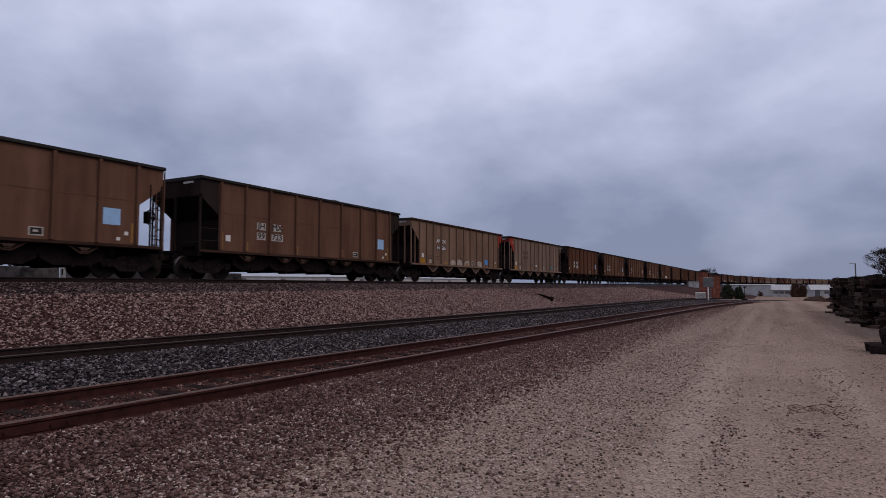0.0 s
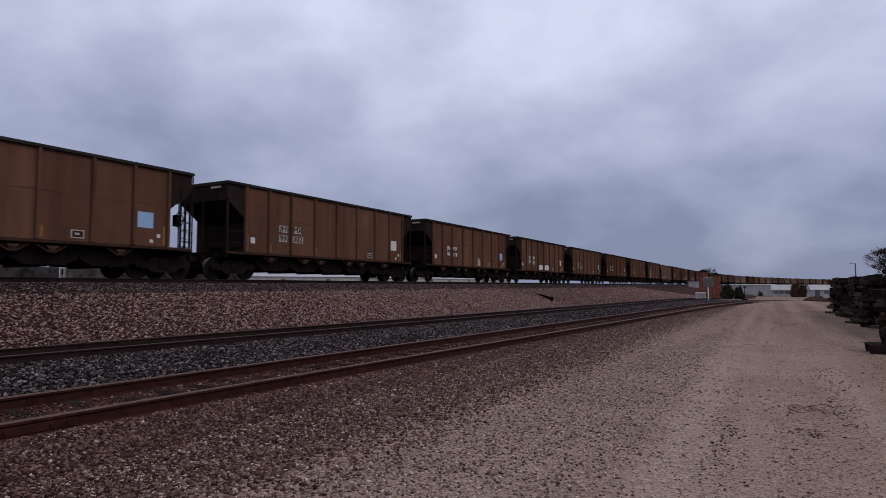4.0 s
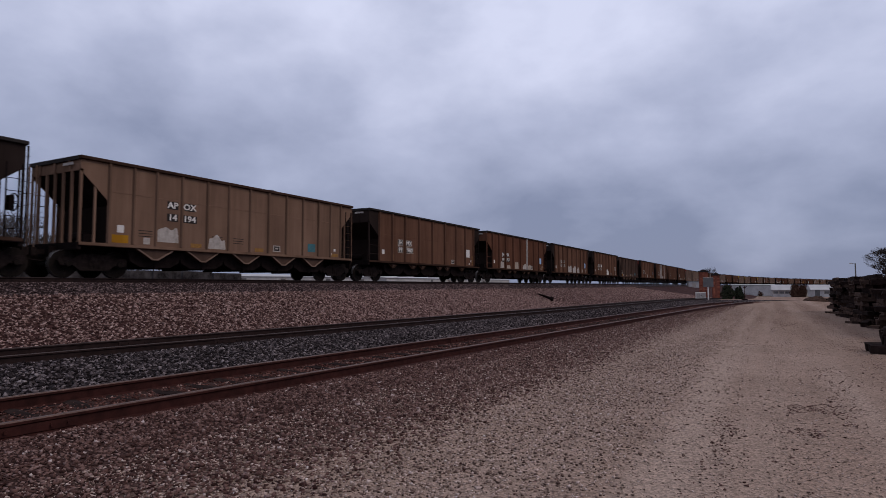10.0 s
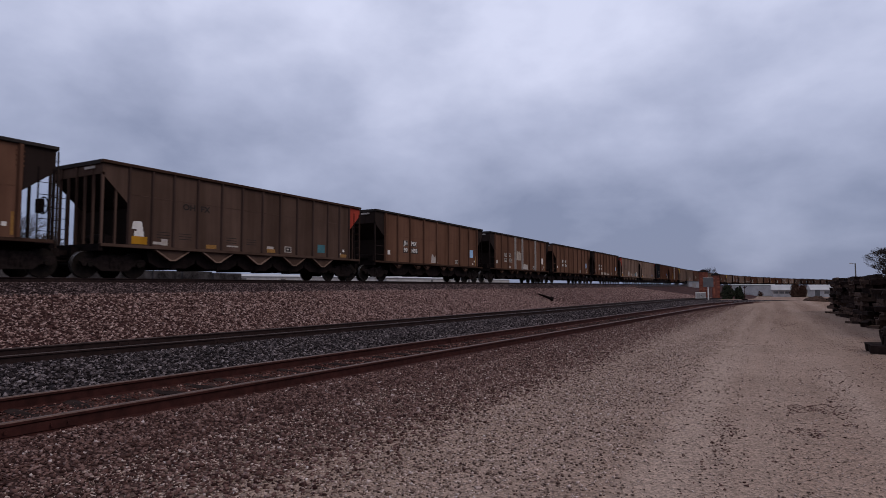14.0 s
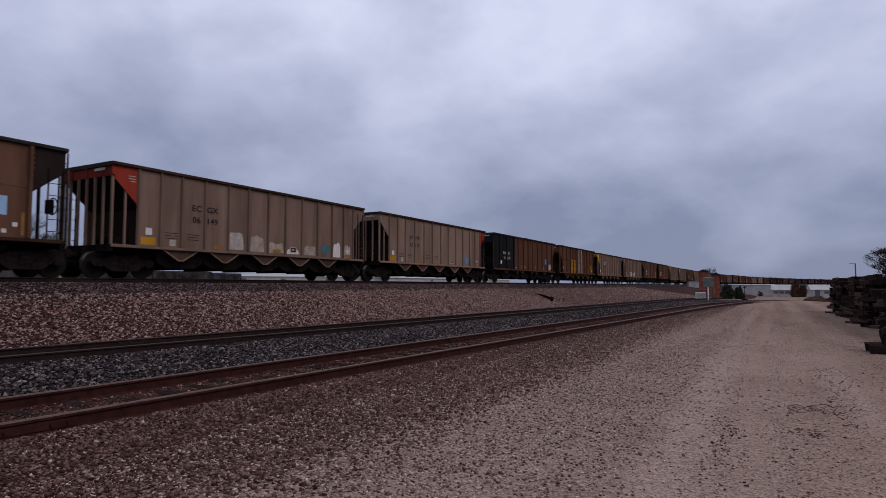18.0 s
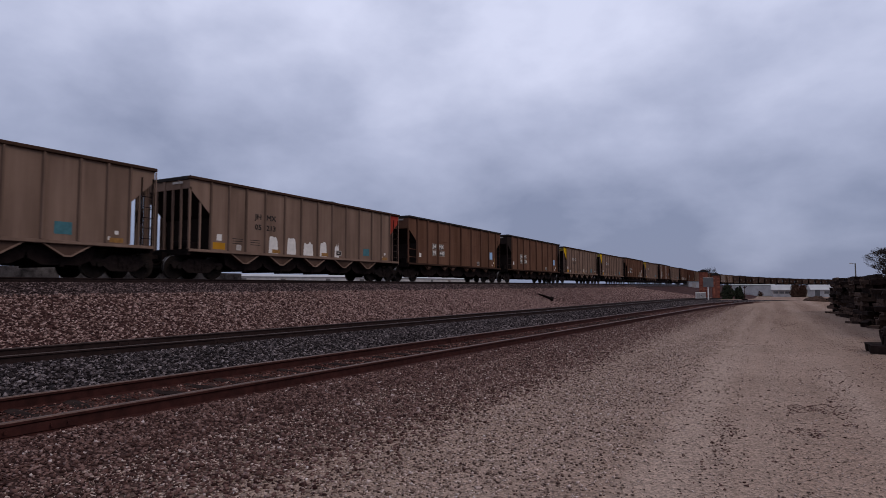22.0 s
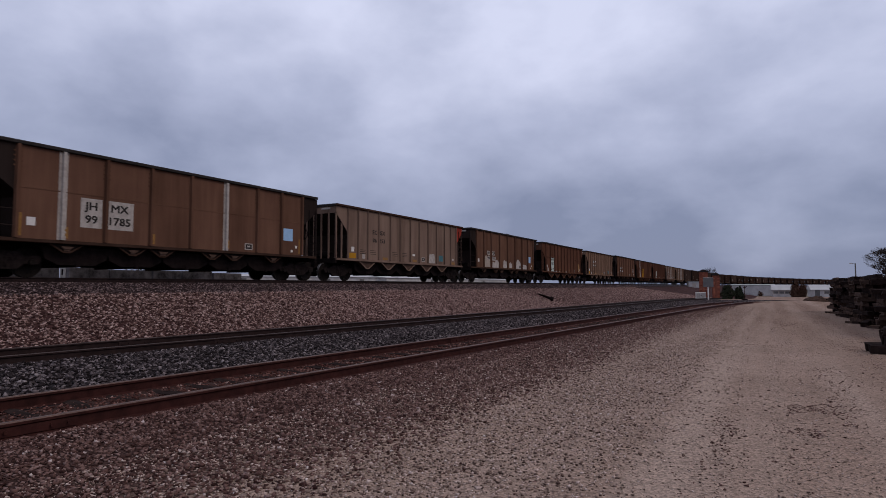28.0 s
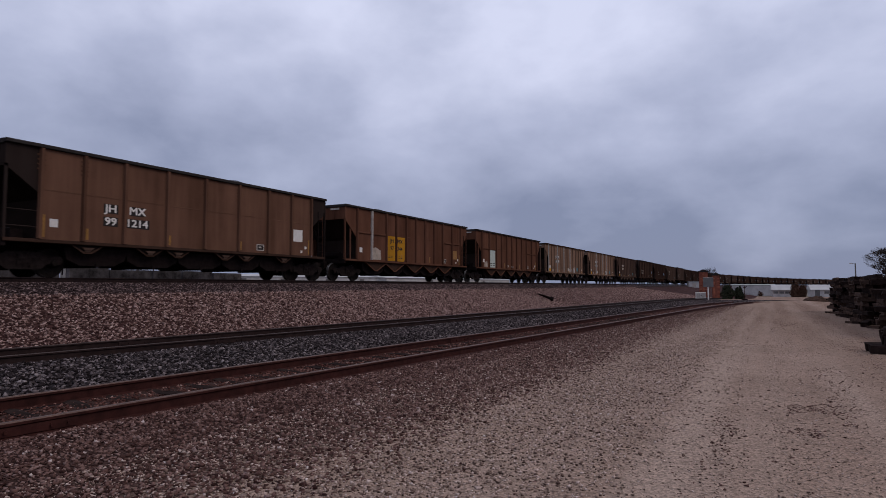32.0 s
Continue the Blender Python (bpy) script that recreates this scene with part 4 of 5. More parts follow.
# ---- markings: painted panels, reporting marks, labels and smears ----
def marks(car, spec, far):
    kind = spec["kind"]
    style, words = spec.get("style", ""), spec.get("text")
    lx, rx, z0, z1 = (3.27, 4.24, 2.36, 1.92) if kind == "steel" else (3.47, 4.22, 2.76, 2.3) if kind == "alloy" else (4.5, 5.36, 2.4, 1.95)
    size = spec.get("size", 0.37 if kind == "steel" else 0.33)
    if spec.get("text_at"):
        lx, rx, z0, z1 = spec["text_at"]
    if words:
        dark = style in ("panel", "ink", "yellow", "wbox", "twotone")
        ink = M["ink" if dark else spec.get("letters", "white")]
        if style == "panel":
            for c, w in ((lx, 0.36), (rx, 0.52)):
                part("letter_panel", plate(c - w, c + w, z1 - 0.27, z0 + 0.27, 0.004), M["off_white"], car, "painted panel behind the lettering")
        if style == "yellow":
            for c, flip in ((4.38, 1), (5.47, -1)):
                bevel = [(c - flip * 0.46, 1.34), (c - flip * 0.32, 1.2), (c + flip * 0.46, 1.2), (c + flip * 0.46, 2.68), (c - flip * 0.46, 2.68)]
                part("letter_panel", Shape().prism([(d - HALF, z) for d, z in bevel], 1.502, 1.504), M["orange_panel"], car, "yellow panel behind the lettering")
                sp = Shape()
                for q in (1.38, 1.47):
                    for d in (-0.26, -0.02):
                        sp.box(1.506, 1.509, c + d - HALF, c + d + 0.2 - HALF, q, q + 0.028)
                part("small_print", sp, M["ink"], car)
        for c, z, w in zip((lx, rx, lx, rx), (z0, z0, z1, z1), words):
            if not w:
                continue
            if style in ("wbox", "bbox", "pbbox") or (style == "twotone" and z == z0):
                h = 0.035 + 0.122 * len(w) * size / 0.4
                e = 0.435 * size
                if style == "pbbox":
                    part("plate_rim", plate(c - h - 0.03, c + h + 0.03, z - e - 0.03, z + e + 0.03, 0.004), M["smear"], car, "pale rim round the letter block")
                white_box = style in ("wbox", "twotone")
                part("letter_block", plate(c - h, c + h, z - 0.435 * size, z + 0.435 * size, 0.0065), M["off_white" if style == "wbox" else "white" if white_box else "ink"], car, "small painted block behind letters")
            part("lettering", lettering(w, size), ink, car, "reporting mark letters", (1.51, c - HALF, z))
    if spec.get("bars"):
        bars = Shape()
        for c in (lx, rx):
            for z in (z0, z1):
                bars.box(1.506, 1.51, c - 0.28 - HALF, c + 0.28 - HALF, z - 0.13, z + 0.13)
        part("lettering", bars, M["smear"], car, "worn white lettering")
    if spec.get("sign"):
        part("sign_panel", plate(2.55, 3.65, 1.2, 2.6, 0.004), M["pale_green"], car, "pale greenish white painted sign")
        for w, z in zip(spec["sign"], (2.42, 2.0)):
            if w:
                part("lettering", lettering(w, 0.34), M["ink"], car, "reporting mark letters", (1.508, 3.1 - HALF, z))
        for q in (1.34, 1.5):
            for d in (2.7, 3.2):
                part("small_print", plate(d, d + 0.35, q, q + 0.06, 0.008), M["ink"], car)
    tag = spec.get("tag")
    if tag:
        if kind == "steel":
            part("label", kept_plate("tag_steel", (12.2, 12.82, 1.83, 2.4)), M[tag], car, "square pale label" if tag != "white" else "square white label")
        elif kind == "alloy":
            part("label", kept_plate("tag_alloy", (11.0, 11.55, 1.38, 1.78)), M[tag], car, "coloured label")
        else:
            part("label", kept_plate("tag_ribbed", (11.55, 12.0, 1.85, 2.35)), M[tag], car, "square label")
    if far:
        return
    part("placard", kept_plate("placard_a", (1.3, 1.55, 1.58, 1.84)), M["white"], car, "small white placard")
    part("placard", kept_plate("placard_b", (12.98, 13.12, 1.5, 1.63)), M["white"], car, "small white placard")
    part("placard", kept_plate("placard_c", (12.7, 12.83, 1.3, 1.42)), M["white"], car, "small white placard")
    d = {"steel": 9.9, "alloy": 8.7, "ribbed": 10.84}[kind]
    part("data_box", kept_plate("data_frame_" + kind, (d, d + 0.44, 1.28, 1.56)), M["off_white"], car, "framed data box")
    part("data_field", kept_plate("data_field_" + kind, (d + 0.05, d + 0.39, 1.32, 1.52), 0.009), M["ink"], car)
    part("small_print", kept_plate("data_print_" + kind, (d + 0.13, d + 0.28, 1.39, 1.46), 0.011), M["off_white"], car)
    if kind == "alloy":
        for d in (1.12, 4.3, 7.6, 12.8):
            part("reflector", kept_plate("refl_alloy%d" % int(d * 10), (d, d + 0.5 if d > 2 else d + 0.6, 1.22, 1.38 if d > 2 else 1.5), 0.007),
                 M["orange_panel" if d < 2 else "amber"], car, "amber reflector stripe")
        for i, d in enumerate((2.1, 3.05, 5.3, 6.4)):
            s = Shape()
            for j in range(3):
                s.box(1.5, 1.503, d - HALF, d + 0.55 - HALF, 1.5 + j * 0.1, 1.525 + j * 0.1)
            part("small_print", kept("small_print%d" % i, lambda s=s: s), M["ink"], car)
        if spec.get("front") in ("red", "yellow"):
            part("small_print", kept("corner_print", lambda: Shape().box(1.501, 1.504, -6.62, -6.36, 3.6, 3.63).box(1.501, 1.504, -6.62, -6.36, 3.51, 3.54).box(1.501, 1.504, -6.55, -6.36, 3.42, 3.45)),
                 M["ink" if spec["front"] == "yellow" else "off_white"], car)
        part("white_square", kept_plate("white_square", (2.3, 2.56, 1.23, 1.47)), M["off_white"], car)
    else:
        for d in (1.08, 2.44, 5.54, 8.97, 13.22):
            part("reflector", kept_plate("refl%d" % int(d * 10), (d, d + 0.09, 1.25, 1.95 if d in (1.08, 13.22) else 1.62), 0.007),
                 M["amber"], car, "amber reflector strip")
    for i, (d0, d1, a, b, mat, rag) in enumerate(spec.get("patches", ())):
        if mat != "black":
            lag = 0.2 * max(0.0, 1 - d0 / 8)
            d0, d1 = d0 - lag, d1 - lag
        part("paint_patch", plate(d0, d1, a, b, 0.004, rag, spec["n"] * 7 + i), M[mat], car, "ragged patch of white paint" if rag else "painted panel")


def kept_plate(key, box, lift=0.005):
    return kept("plate_" + key, lambda: plate(*box, lift))


def S(n, text=None, style="bbox", tag="blue", patches=(), **more):
    return dict(n=n, kind="steel", body=more.pop("body", "brown"), text=text, style=style, tag=tag, patches=patches, **more)


def A(n, body, text=None, style="ink", tag="teal", patches=(), **more):
    return dict(n=n, kind="alloy", body=body, text=text, style=style, tag=tag, patches=patches, **more)


def R(n, body="rust_brown", text=None, style="white", tag="blue", patches=(), **more):
    return dict(n=n, kind="ribbed", body=body, text=text, style=style, tag=tag, patches=patches, **more)


def row_of(d, widths, z0, z1, gap=0.25, mat="off_white", rag=0.5):
    out = []
    for w in widths:
        out.append((d, d + w, z0, z1, mat, rag))
        d += w + gap
    return tuple(out)


J = ("JH", "MX")
CARS = [
    S(0, ends="brown", patches=((7.4, 7.75, 1.45, 1.95, "off_white", 0.3), (8.3, 8.55, 1.3, 1.85, "off_white", 0.3))),
    S(1, (*J, "99", "723"), "wbox"),
    A(2, "tan", ("AP", "OX", "14", "536"), "bbox", patches=((5.3, 6.1, 1.2, 1.6, "smear", 0.3), (6.35, 7.15, 1.2, 1.65, "smear", 0.3), (7.45, 8.3, 1.2, 1.6, "smear", 0.3), (9.6, 10.5, 1.2, 1.65, "smear", 0.3),
      (5.1, 5.2, 1.2, 2.0, "off_white", 0.2), (6.24, 6.34, 1.2, 1.9, "off_white", 0.2), (7.35, 7.44, 1.2, 2.05, "off_white", 0.2), (8.46, 8.55, 1.2, 1.7, "off_white", 0.2), (9.4, 9.5, 1.2, 1.8, "off_white", 0.2)), rear="red", tag="strong_blue"),
    A(3, "grey_tan", ("EC", "GX", "06", "239"), front="red", patches=((6.5, 6.85, 1.55, 1.7, "white", 0.0),)),
    S(4, (*J, "99", "1875"), "pbbox", body="rust_brown"),
    S(5, (*J, "99", "235"), "bbox"),
    S(6, (*J, "99", "302"), "wbox", "white"),
    S(7, (*J, "99", "418"), "bbox", patches=((8.0, 8.5, 1.25, 1.95, "off_white", 0.5),)),
    S(8, (*J, "99", "804"), "pbbox", "white", ((5.85, 7.0, 1.28, 1.78, "white", 0.15), (7.5, 8.85, 1.28, 1.82, "white", 0.3))),
    S(9, (*J, "99", "1830"), "wbox"),
    S(10, (*J, "99", "620"), "bbox", body="rust_brown"),
    S(11, (*J, "99", "970"), "wbox"),
    S(12, (*J, "99", "630"), "pbbox", patches=((2.6, 3.9, 1.22, 1.65, "smear", 0.5),)),
    A(13, "tan", ("AP", "OX", "14", "194"), "bbox", patches=((2.93, 3.88, 1.35, 1.98, "off_white", 0.35), (5.2, 6.07, 1.22, 1.85, "off_white", 0.45))),
    S(14, (*J, "99", "1980"), "pbbox", "white"),
    S(15, (*J, "99", "1757"), "bbox", "blue", ((2.86, 3.6, 1.22, 1.78, "off_white", 0.2), (4.15, 5.0, 1.2, 1.5, "smear", 0.4), (5.95, 6.84, 1.22, 1.9, "smear", 0.35), (7.85, 8.75, 1.22, 1.75, "off_white", 0.5), (9.1, 10.45, 1.22, 1.75, "smear", 0.6)),
      stripes=(8.95,), ends="rust_brown", body="rust_brown"),
    S(16, (*J, "99", "991"), "wbox", patches=((5.75, 7.2, 1.22, 2.0, "off_white", 0.35), (7.35, 8.85, 1.22, 2.0, "off_white", 0.4), (9.05, 10.0, 1.22, 1.95, "off_white", 0.6), (11.2, 11.6, 1.3, 1.7, "smear", 0.4))),
    S(17, (*J, "99", "1187"), "wbox", "white", ((7.5, 8.9, 1.22, 2.0, "white", 0.6), (3.05, 3.85, 2.17, 2.55, "white", 0.1), (4.2, 5.0, 2.17, 2.55, "white", 0.1))),
    A(18, "dull_tan", ("OH", "FX", "", ""), "ink", rear="red", patches=((1.3, 1.7, 1.75, 2.05, "white", 0.1), (1.38, 1.75, 1.45, 1.68, "white", 0.0), (7.6, 8.0, 1.35, 1.5, "off_white", 0.0), (2.1, 2.5, 1.25, 1.35, "off_white", 0.0), (5.4, 6.0, 1.35, 1.42, "off_white", 0.2))),
    S(19, (*J, "99", "1495"), "bbox", patches=((6.5, 7.4, 1.25, 1.9, "off_white", 0.6),)),
    S(20, (*J, "99", "1502"), "wbox", "white", ((5.85, 6.9, 2.0, 3.1, "smear", 0.4), (7.45, 8.6, 1.22, 1.75, "off_white", 0.3), (4.1, 4.5, 1.25, 1.45, "off_white", 0.4)), stripes=(5.65, 7.29, 10.6)),
    S(21, (*J, "99", "1721"), "bbox", ends="brown"),
    S(22, (*J, "99", "1991"), "bbox", patches=((4.2, 5.5, 1.2, 1.55, "smear", 0.4), (5.8, 7.2, 1.2, 1.6, "smear", 0.5), (7.4, 8.8, 1.2, 1.45, "smear", 0.4))),
    A(23, "grey_tan", ("EC", "GX", "06", "149"), front="red", patches=((5.15, 5.96, 1.25, 2.0, "off_white", 0.1), (6.3, 7.1, 1.22, 2.0, "smear", 0.3), (7.33, 8.3, 1.22, 1.75, "smear", 0.3), (8.5, 9.3, 1.22, 1.45, "white", 0.1), (9.66, 10.5, 1.22, 1.7, "smear", 0.2), (11.85, 12.45, 1.2, 2.0, "white", 0.5), (12.7, 13.3, 1.2, 1.95, "off_white", 0.5))),
    A(24, "pale_tan", (*J, "12", "115"), rear="red", tag="strong_blue"),
    R(25, stretch=1.09, hops="steel", text=("RW", "SX", "94", "675"), style="white", tag="strong_blue", front="black", black_to=4.3, ribs=False,
      patches=((0.0, 4.28, 1.19, 3.96, "black", 0.0), (12.6, 13.2, 1.35, 1.9, "off_white", 0.1), (3.0, 3.5, 1.28, 1.38, "off_white", 0.3), (4.2, 4.6, 1.3, 1.36, "off_white", 0.3), (6.3, 6.7, 1.3, 1.6, "amber", 0.6)), text_at=(2.1, 2.95, 2.5, 2.08), size=0.33, letters="smear",
      label="long black and rust-brown coal hopper car"),
    R(26, text=(*J, "97", "362"), style="yellow", tag="", stripes=(7.27, 8.42), patches=((12.35, 12.9, 1.6, 2.2, "orange_panel", 0.0),)),
    A(27, "grey_tan", ("AP", "OX", "20", "408"), "twotone", front="yellow"),
    A(28, "grey_tan", (*J, "05", "213"), "ink", stretch=1.03, rear="red", patches=((4.2, 4.75, 1.2, 2.0, "white", 0.25), (5.3, 5.87, 1.2, 2.0, "white", 0.2), (6.36, 7.03, 1.2, 1.95, "white", 0.4), (7.5, 8.0, 1.2, 1.95, "white", 0.2), (8.6, 8.95, 1.2, 1.95, "white", 0.7))),
    S(29, (*J, "99", "1440"), "pbbox", ends="brown"),
    S(30, (*J, "99", "1104"), "pbbox"),
    A(31, "grey_tan", ("AP", "OX", "20", "483"), "twotone", front="yellow", patches=((7.35, 8.2, 1.25, 1.75, "smear", 0.1),)),
    A(32, "grey_tan", ("AP", "OX", "20", "499"), "twotone", front="yellow"),
    S(33, (*J, "99", "1437"), "pbbox", "white", ((10.9, 12.05, 1.2, 2.1, "smear", 0.2), (1.9, 2.3, 1.7, 1.95, "smear", 0.0)), ends="brown"),
    A(34, "grey_tan", ("AP", "OX", "20", "417"), "twotone", front="yellow"),
    S(35, (*J, "99", "1785"), "panel", stripes=(2.45, 8.95)),
    A(36, "grey_tan", ("EC", "GX", "06", "153"), rear="red", patches=((9.66, 10.45, 1.22, 1.85, "off_white", 0.08), (7.6, 7.9, 1.6, 1.72, "white", 0.0))),
    S(37, (*J, "99", "1935"), "wbox", patches=((2.62, 3.75, 1.22, 2.2, "smear", 0.3), (4.1, 5.5, 1.2, 1.85, "off_white", 0.35), (6.33, 7.1, 1.22, 1.95, "off_white", 0.7), (7.6, 8.26, 1.25, 1.85, "off_white", 0.5), (9.18, 10.3, 1.22, 2.1, "off_white", 0.6), (10.85, 11.8, 1.22, 1.65, "off_white", 0.2))),
    R(38, text=None, tag="", sign=("JHMX", "97387"), patches=((12.26, 12.95, 1.46, 2.3, "amber", 0.1), (4.15, 4.75, 1.2, 1.27, "off_white", 0.1), (5.3, 5.8, 1.2, 1.27, "off_white", 0.1), (7.6, 8.0, 1.2, 1.27, "off_white", 0.1), (1.75, 2.1, 1.22, 1.6, "off_white", 0.3))),
    A(39, "tan", ("AP", "OX", "14", "269"), "bbox"),
    S(40, (*J, "99", "1214"), "bbox", "white"),
    R(41, text=(*J, "97", "344"), style="yellow", tag="", stripes=(2.45,), patches=((2.6, 3.5, 1.22, 1.95, "smear", 0.35), (12.3, 12.9, 1.6, 2.2, "amber", 0.0))),
    R(42, text=None, tag="", sign=("", ""), patches=((6.2, 6.5, 1.3, 1.5, "white", 0.3), (7.1, 7.5, 1.3, 1.6, "white", 0.3), (1.7, 2.3, 1.22, 1.7, "smear", 0.3))),
    A(43, "tan", (*J, "12", "240"), "bbox", patches=((1.2, 1.9, 1.22, 1.9, "off_white", 0.5), (7.4, 8.3, 1.22, 1.7, "off_white", 0.5), (9.7, 10.4, 1.22, 1.9, "off_white", 0.5)), stripes=(1.08, 4.0, 6.2, 8.4)),
    A(44, "tan", (*J, "12", "118"), "bbox", patches=((4.2, 4.9, 1.22, 1.7, "off_white", 0.5), (8.7, 9.5, 1.22, 1.8, "off_white", 0.5)), stripes=(4.0, 7.3, 9.5)),
]
mixer = random.Random(5)
for n in range(45, 75):
    q = mixer.random()
    if q < 0.55:
        CARS.append(S(n, body=mixer.choice(("dark_brown", "dull_tan", "dark_brown")), bars=True))
    elif q < 0.8:
        CARS.append(A(n, mixer.choice(("dark_brown", "dull_tan", "dull_tan")), bars=True))
    else:
        CARS.append(R(n, "dark_brown", bars=True))


def car_start(n):
    """Where the middle of car n stands on the main track at the start."""
    return SPEED * (1.263 + 0.8117 * n + NUDGE.get(n, -0.042)) - 10.73 - HALF


NUDGE = dict(enumerate((-0.005, -0.005, -0.016, -0.01, -0.005, 0, 0.005, 0.012, 0.013, 0.015, 0.0165, 0.016, 0.018, 0.018, 0.016, 0.01, 0.007, 0.004, -0.004, -0.013,
                        -0.021, -0.027, -0.04, -0.045, -0.049, -0.008, 0.025, 0.028, 0.0317, 0.0187, 0.0127, 0.0107, 0.0052, 0.0007, -0.0053, -0.0173, -0.0213, -0.0313, -0.0293, -0.0303, -0.0423, -0.0423, -0.0423, -0.0423, -0.0423)))
TRAIN = [(spec, hopper_car(spec, spec["n"] > 46)) for spec in CARS]


# ---- stacks of old ties beside the road ----
def tie_mesh(i):
    def maker():
        rnd = random.Random(i)
        s = Shape()
        pts, n = [], 6
        for k in range(n + 1):
            x = -1.3 + 2.6 * k / n
            jig = [(rnd.uniform(-0.018, 0.018), rnd.uniform(-0.016, 0.016)) for _ in range(8)]
            c = 0.02
            sec = [(-0.115 + c, 0), (0.115 - c, 0), (0.115, c), (0.115, 0.178 - c), (0.115 - c, 0.178), (-0.115 + c, 0.178), (-0.115, 0.178 - c), (-0.115, c)]
            pts.append([(x + (rnd.uniform(-0.03, 0.03) if k in (0, n) else 0), y + a, z + b) for (y, z), (a, b) in zip(sec, jig)])
        s.add([p for r in pts for p in r], [(k * 8 + j, k * 8 + (j + 1) % 8, (k + 1) * 8 + (j + 1) % 8, (k + 1) * 8 + j) for k in range(n) for j in range(8)]
              + [tuple(range(7, -1, -1)), tuple(range(n * 8, n * 8 + 8))])
        return s
    return kept("tie_%d" % i, maker)


def tie_stack(x, y, turn, layers, width, seed, label="stack of old weathered wooden railway ties"):
    rnd = random.Random(seed)
    z = ground_z(y, x - MAIN_X)
    st = thing("tie_stack", label, "tie stack", "stacks of old ties", at=pose(x, y, z, 0, 0, turn))
    h = 0.0
    for k in range(layers):
        cross = k % 2 == 1 and rnd.random() < 0.6
        n = max(3, width - (rnd.randint(0, 1 + width // 4) if k > layers * 0.6 else 0))
        if cross:
            n = min(n, 8)
        for j in range(n):
            if rnd.random() < 0.12 and 1 < k < layers - 3:
                continue
            off = (j - (n - 1) / 2) * 0.262
            ob = part("tie", tie_mesh(rnd.randint(0, 7)), M["timber" if rnd.random() < 0.6 else "timber_grey"], st)
            a = rnd.uniform(-11, 11)
            tip = rnd.uniform(-2.2, 2.2) if k > layers - 5 else 0.0
            if cross:
                ob.matrix_basis = pose(off * 1.1 + rnd.uniform(-0.03, 0.03), rnd.uniform(-0.15, 0.15), h, 0, 0, 90 + a)
            else:
                ob.matrix_basis = pose(rnd.uniform(-0.4, 0.4) + (rnd.uniform(-0.8, 0.2) if rnd.random() < 0.15 and k else 0), off, h + rnd.uniform(0, 0.014) + abs(tip) * 0.02, rnd.uniform(-3, 3), tip, a)
        h += 0.183
    return st


def low_stack(x, y, rows):
    """Three courses of ties by the road; rows: offset along, offset across, height, turn."""
    st = thing("tie_stack", "low pile of dark weathered railway ties", "tie stack", "stacks of old ties", at=pose(x, y, ground_z(y, x - MAIN_X), 0, 0, -3))
    for i, (dx, dy, h, a) in enumerate(rows):
        ob = part("tie", tie_mesh(i % 8), M["timber"], st)
        ob.matrix_basis = pose(dx, dy, h, 0, 0, a) @ Matrix.Diagonal((1, 1, 1.18, 1))


low_stack(3.29, 17.1, ((0, 0, 0, 1), (0.03, 0.32, 0, -1), (-0.02, 0.62, 0, 2), (0.3, 0.05, 0.212, 2), (0.26, 0.36, 0.212, -2), (0.3, 0.08, 0.424, 0), (0.36, 0.4, 0.424, 3)))
for args in ((4.05, 20.9, 84, 4, 6, 2), (5.0, 23.9, -3, 13, 9, 3), (4.75, 27.4, 86, 12, 9, 4), (4.6, 31.0, 91, 11, 10, 5),
             (4.65, 34.6, 93, 11, 10, 6), (4.55, 38.2, 87, 11, 10, 7), (4.5, 42.2, 88, 11, 10, 8)):
    tie_stack(*args)




# ---- lineside things and distance ----
def ground_at(x, y):
    return ground_z(y, x - MAIN_X)


def signal_cabinet(x, y):
    z = ground_at(x, y)
    t = thing("signal_cabinet", "small white metal lineside cabinet on the ballast", "cabinet", at=pose(x, y, z - 0.02, 0, 0, 12))
    part("plinth", Shape().box(-0.54, 0.54, -0.34, 0.34, 0, 0.1), M["concrete"], t)
    part("body", Shape().box(-0.48, 0.48, -0.28, 0.28, 0.1, 0.76), M["white"], t)
    part("lid", Shape().prism([(-0.33, 0.76), (0.33, 0.76), (0.3, 0.82), (-0.3, 0.82)], -0.52, 0.52), M["white"], t)
    for x0 in (-0.44, 0.02):
        d = part("door", Shape().box(x0, x0 + 0.42, -0.3, -0.28, 0.15, 0.72), M["off_white"], t)
        part("handle", Shape().box(x0 + 0.36 if x0 < 0 else x0 + 0.03, x0 + 0.39 if x0 < 0 else x0 + 0.06, -0.33, -0.3, 0.38, 0.5), M["under"], d)


signal_cabinet(-6.81, 71.6)


def track_sign(x, y):
    z = ground_at(x, y)
    t = thing("track_sign", "grey square sign on a pale post beside the track", "sign", at=pose(x, y, z - 0.05, 0, 0, 28))
    part("post", Shape().box(-0.05, 0.05, -0.05, 0.05, 0, 2.5 - z), M["white"], t)
    part("panel", Shape().box(-0.53, 0.53, -0.09, -0.05, 1.5 - z, 2.45 - z), M["concrete"], t, "weathered grey sign panel")
    part("rim", Shape().box(-0.55, 0.55, -0.085, -0.055, 2.45 - z, 2.48 - z), M["off_white"], t)


track_sign(-5.68, 67.6)


def brick_mesh():
    m, nt, b = nodes_of("brick_face", 0.9)
    info = nt.nodes.new("ShaderNodeObjectInfo")
    nt.links.new(ramp_node(nt, info.outputs["Random"], [(0.0, (0.15, 0.045, 0.028)), (0.5, (0.24, 0.072, 0.042)), (1.0, (0.33, 0.11, 0.065))]).outputs[0], b.inputs["Base Color"])
    return m


BRICK_FACE = brick_mesh()


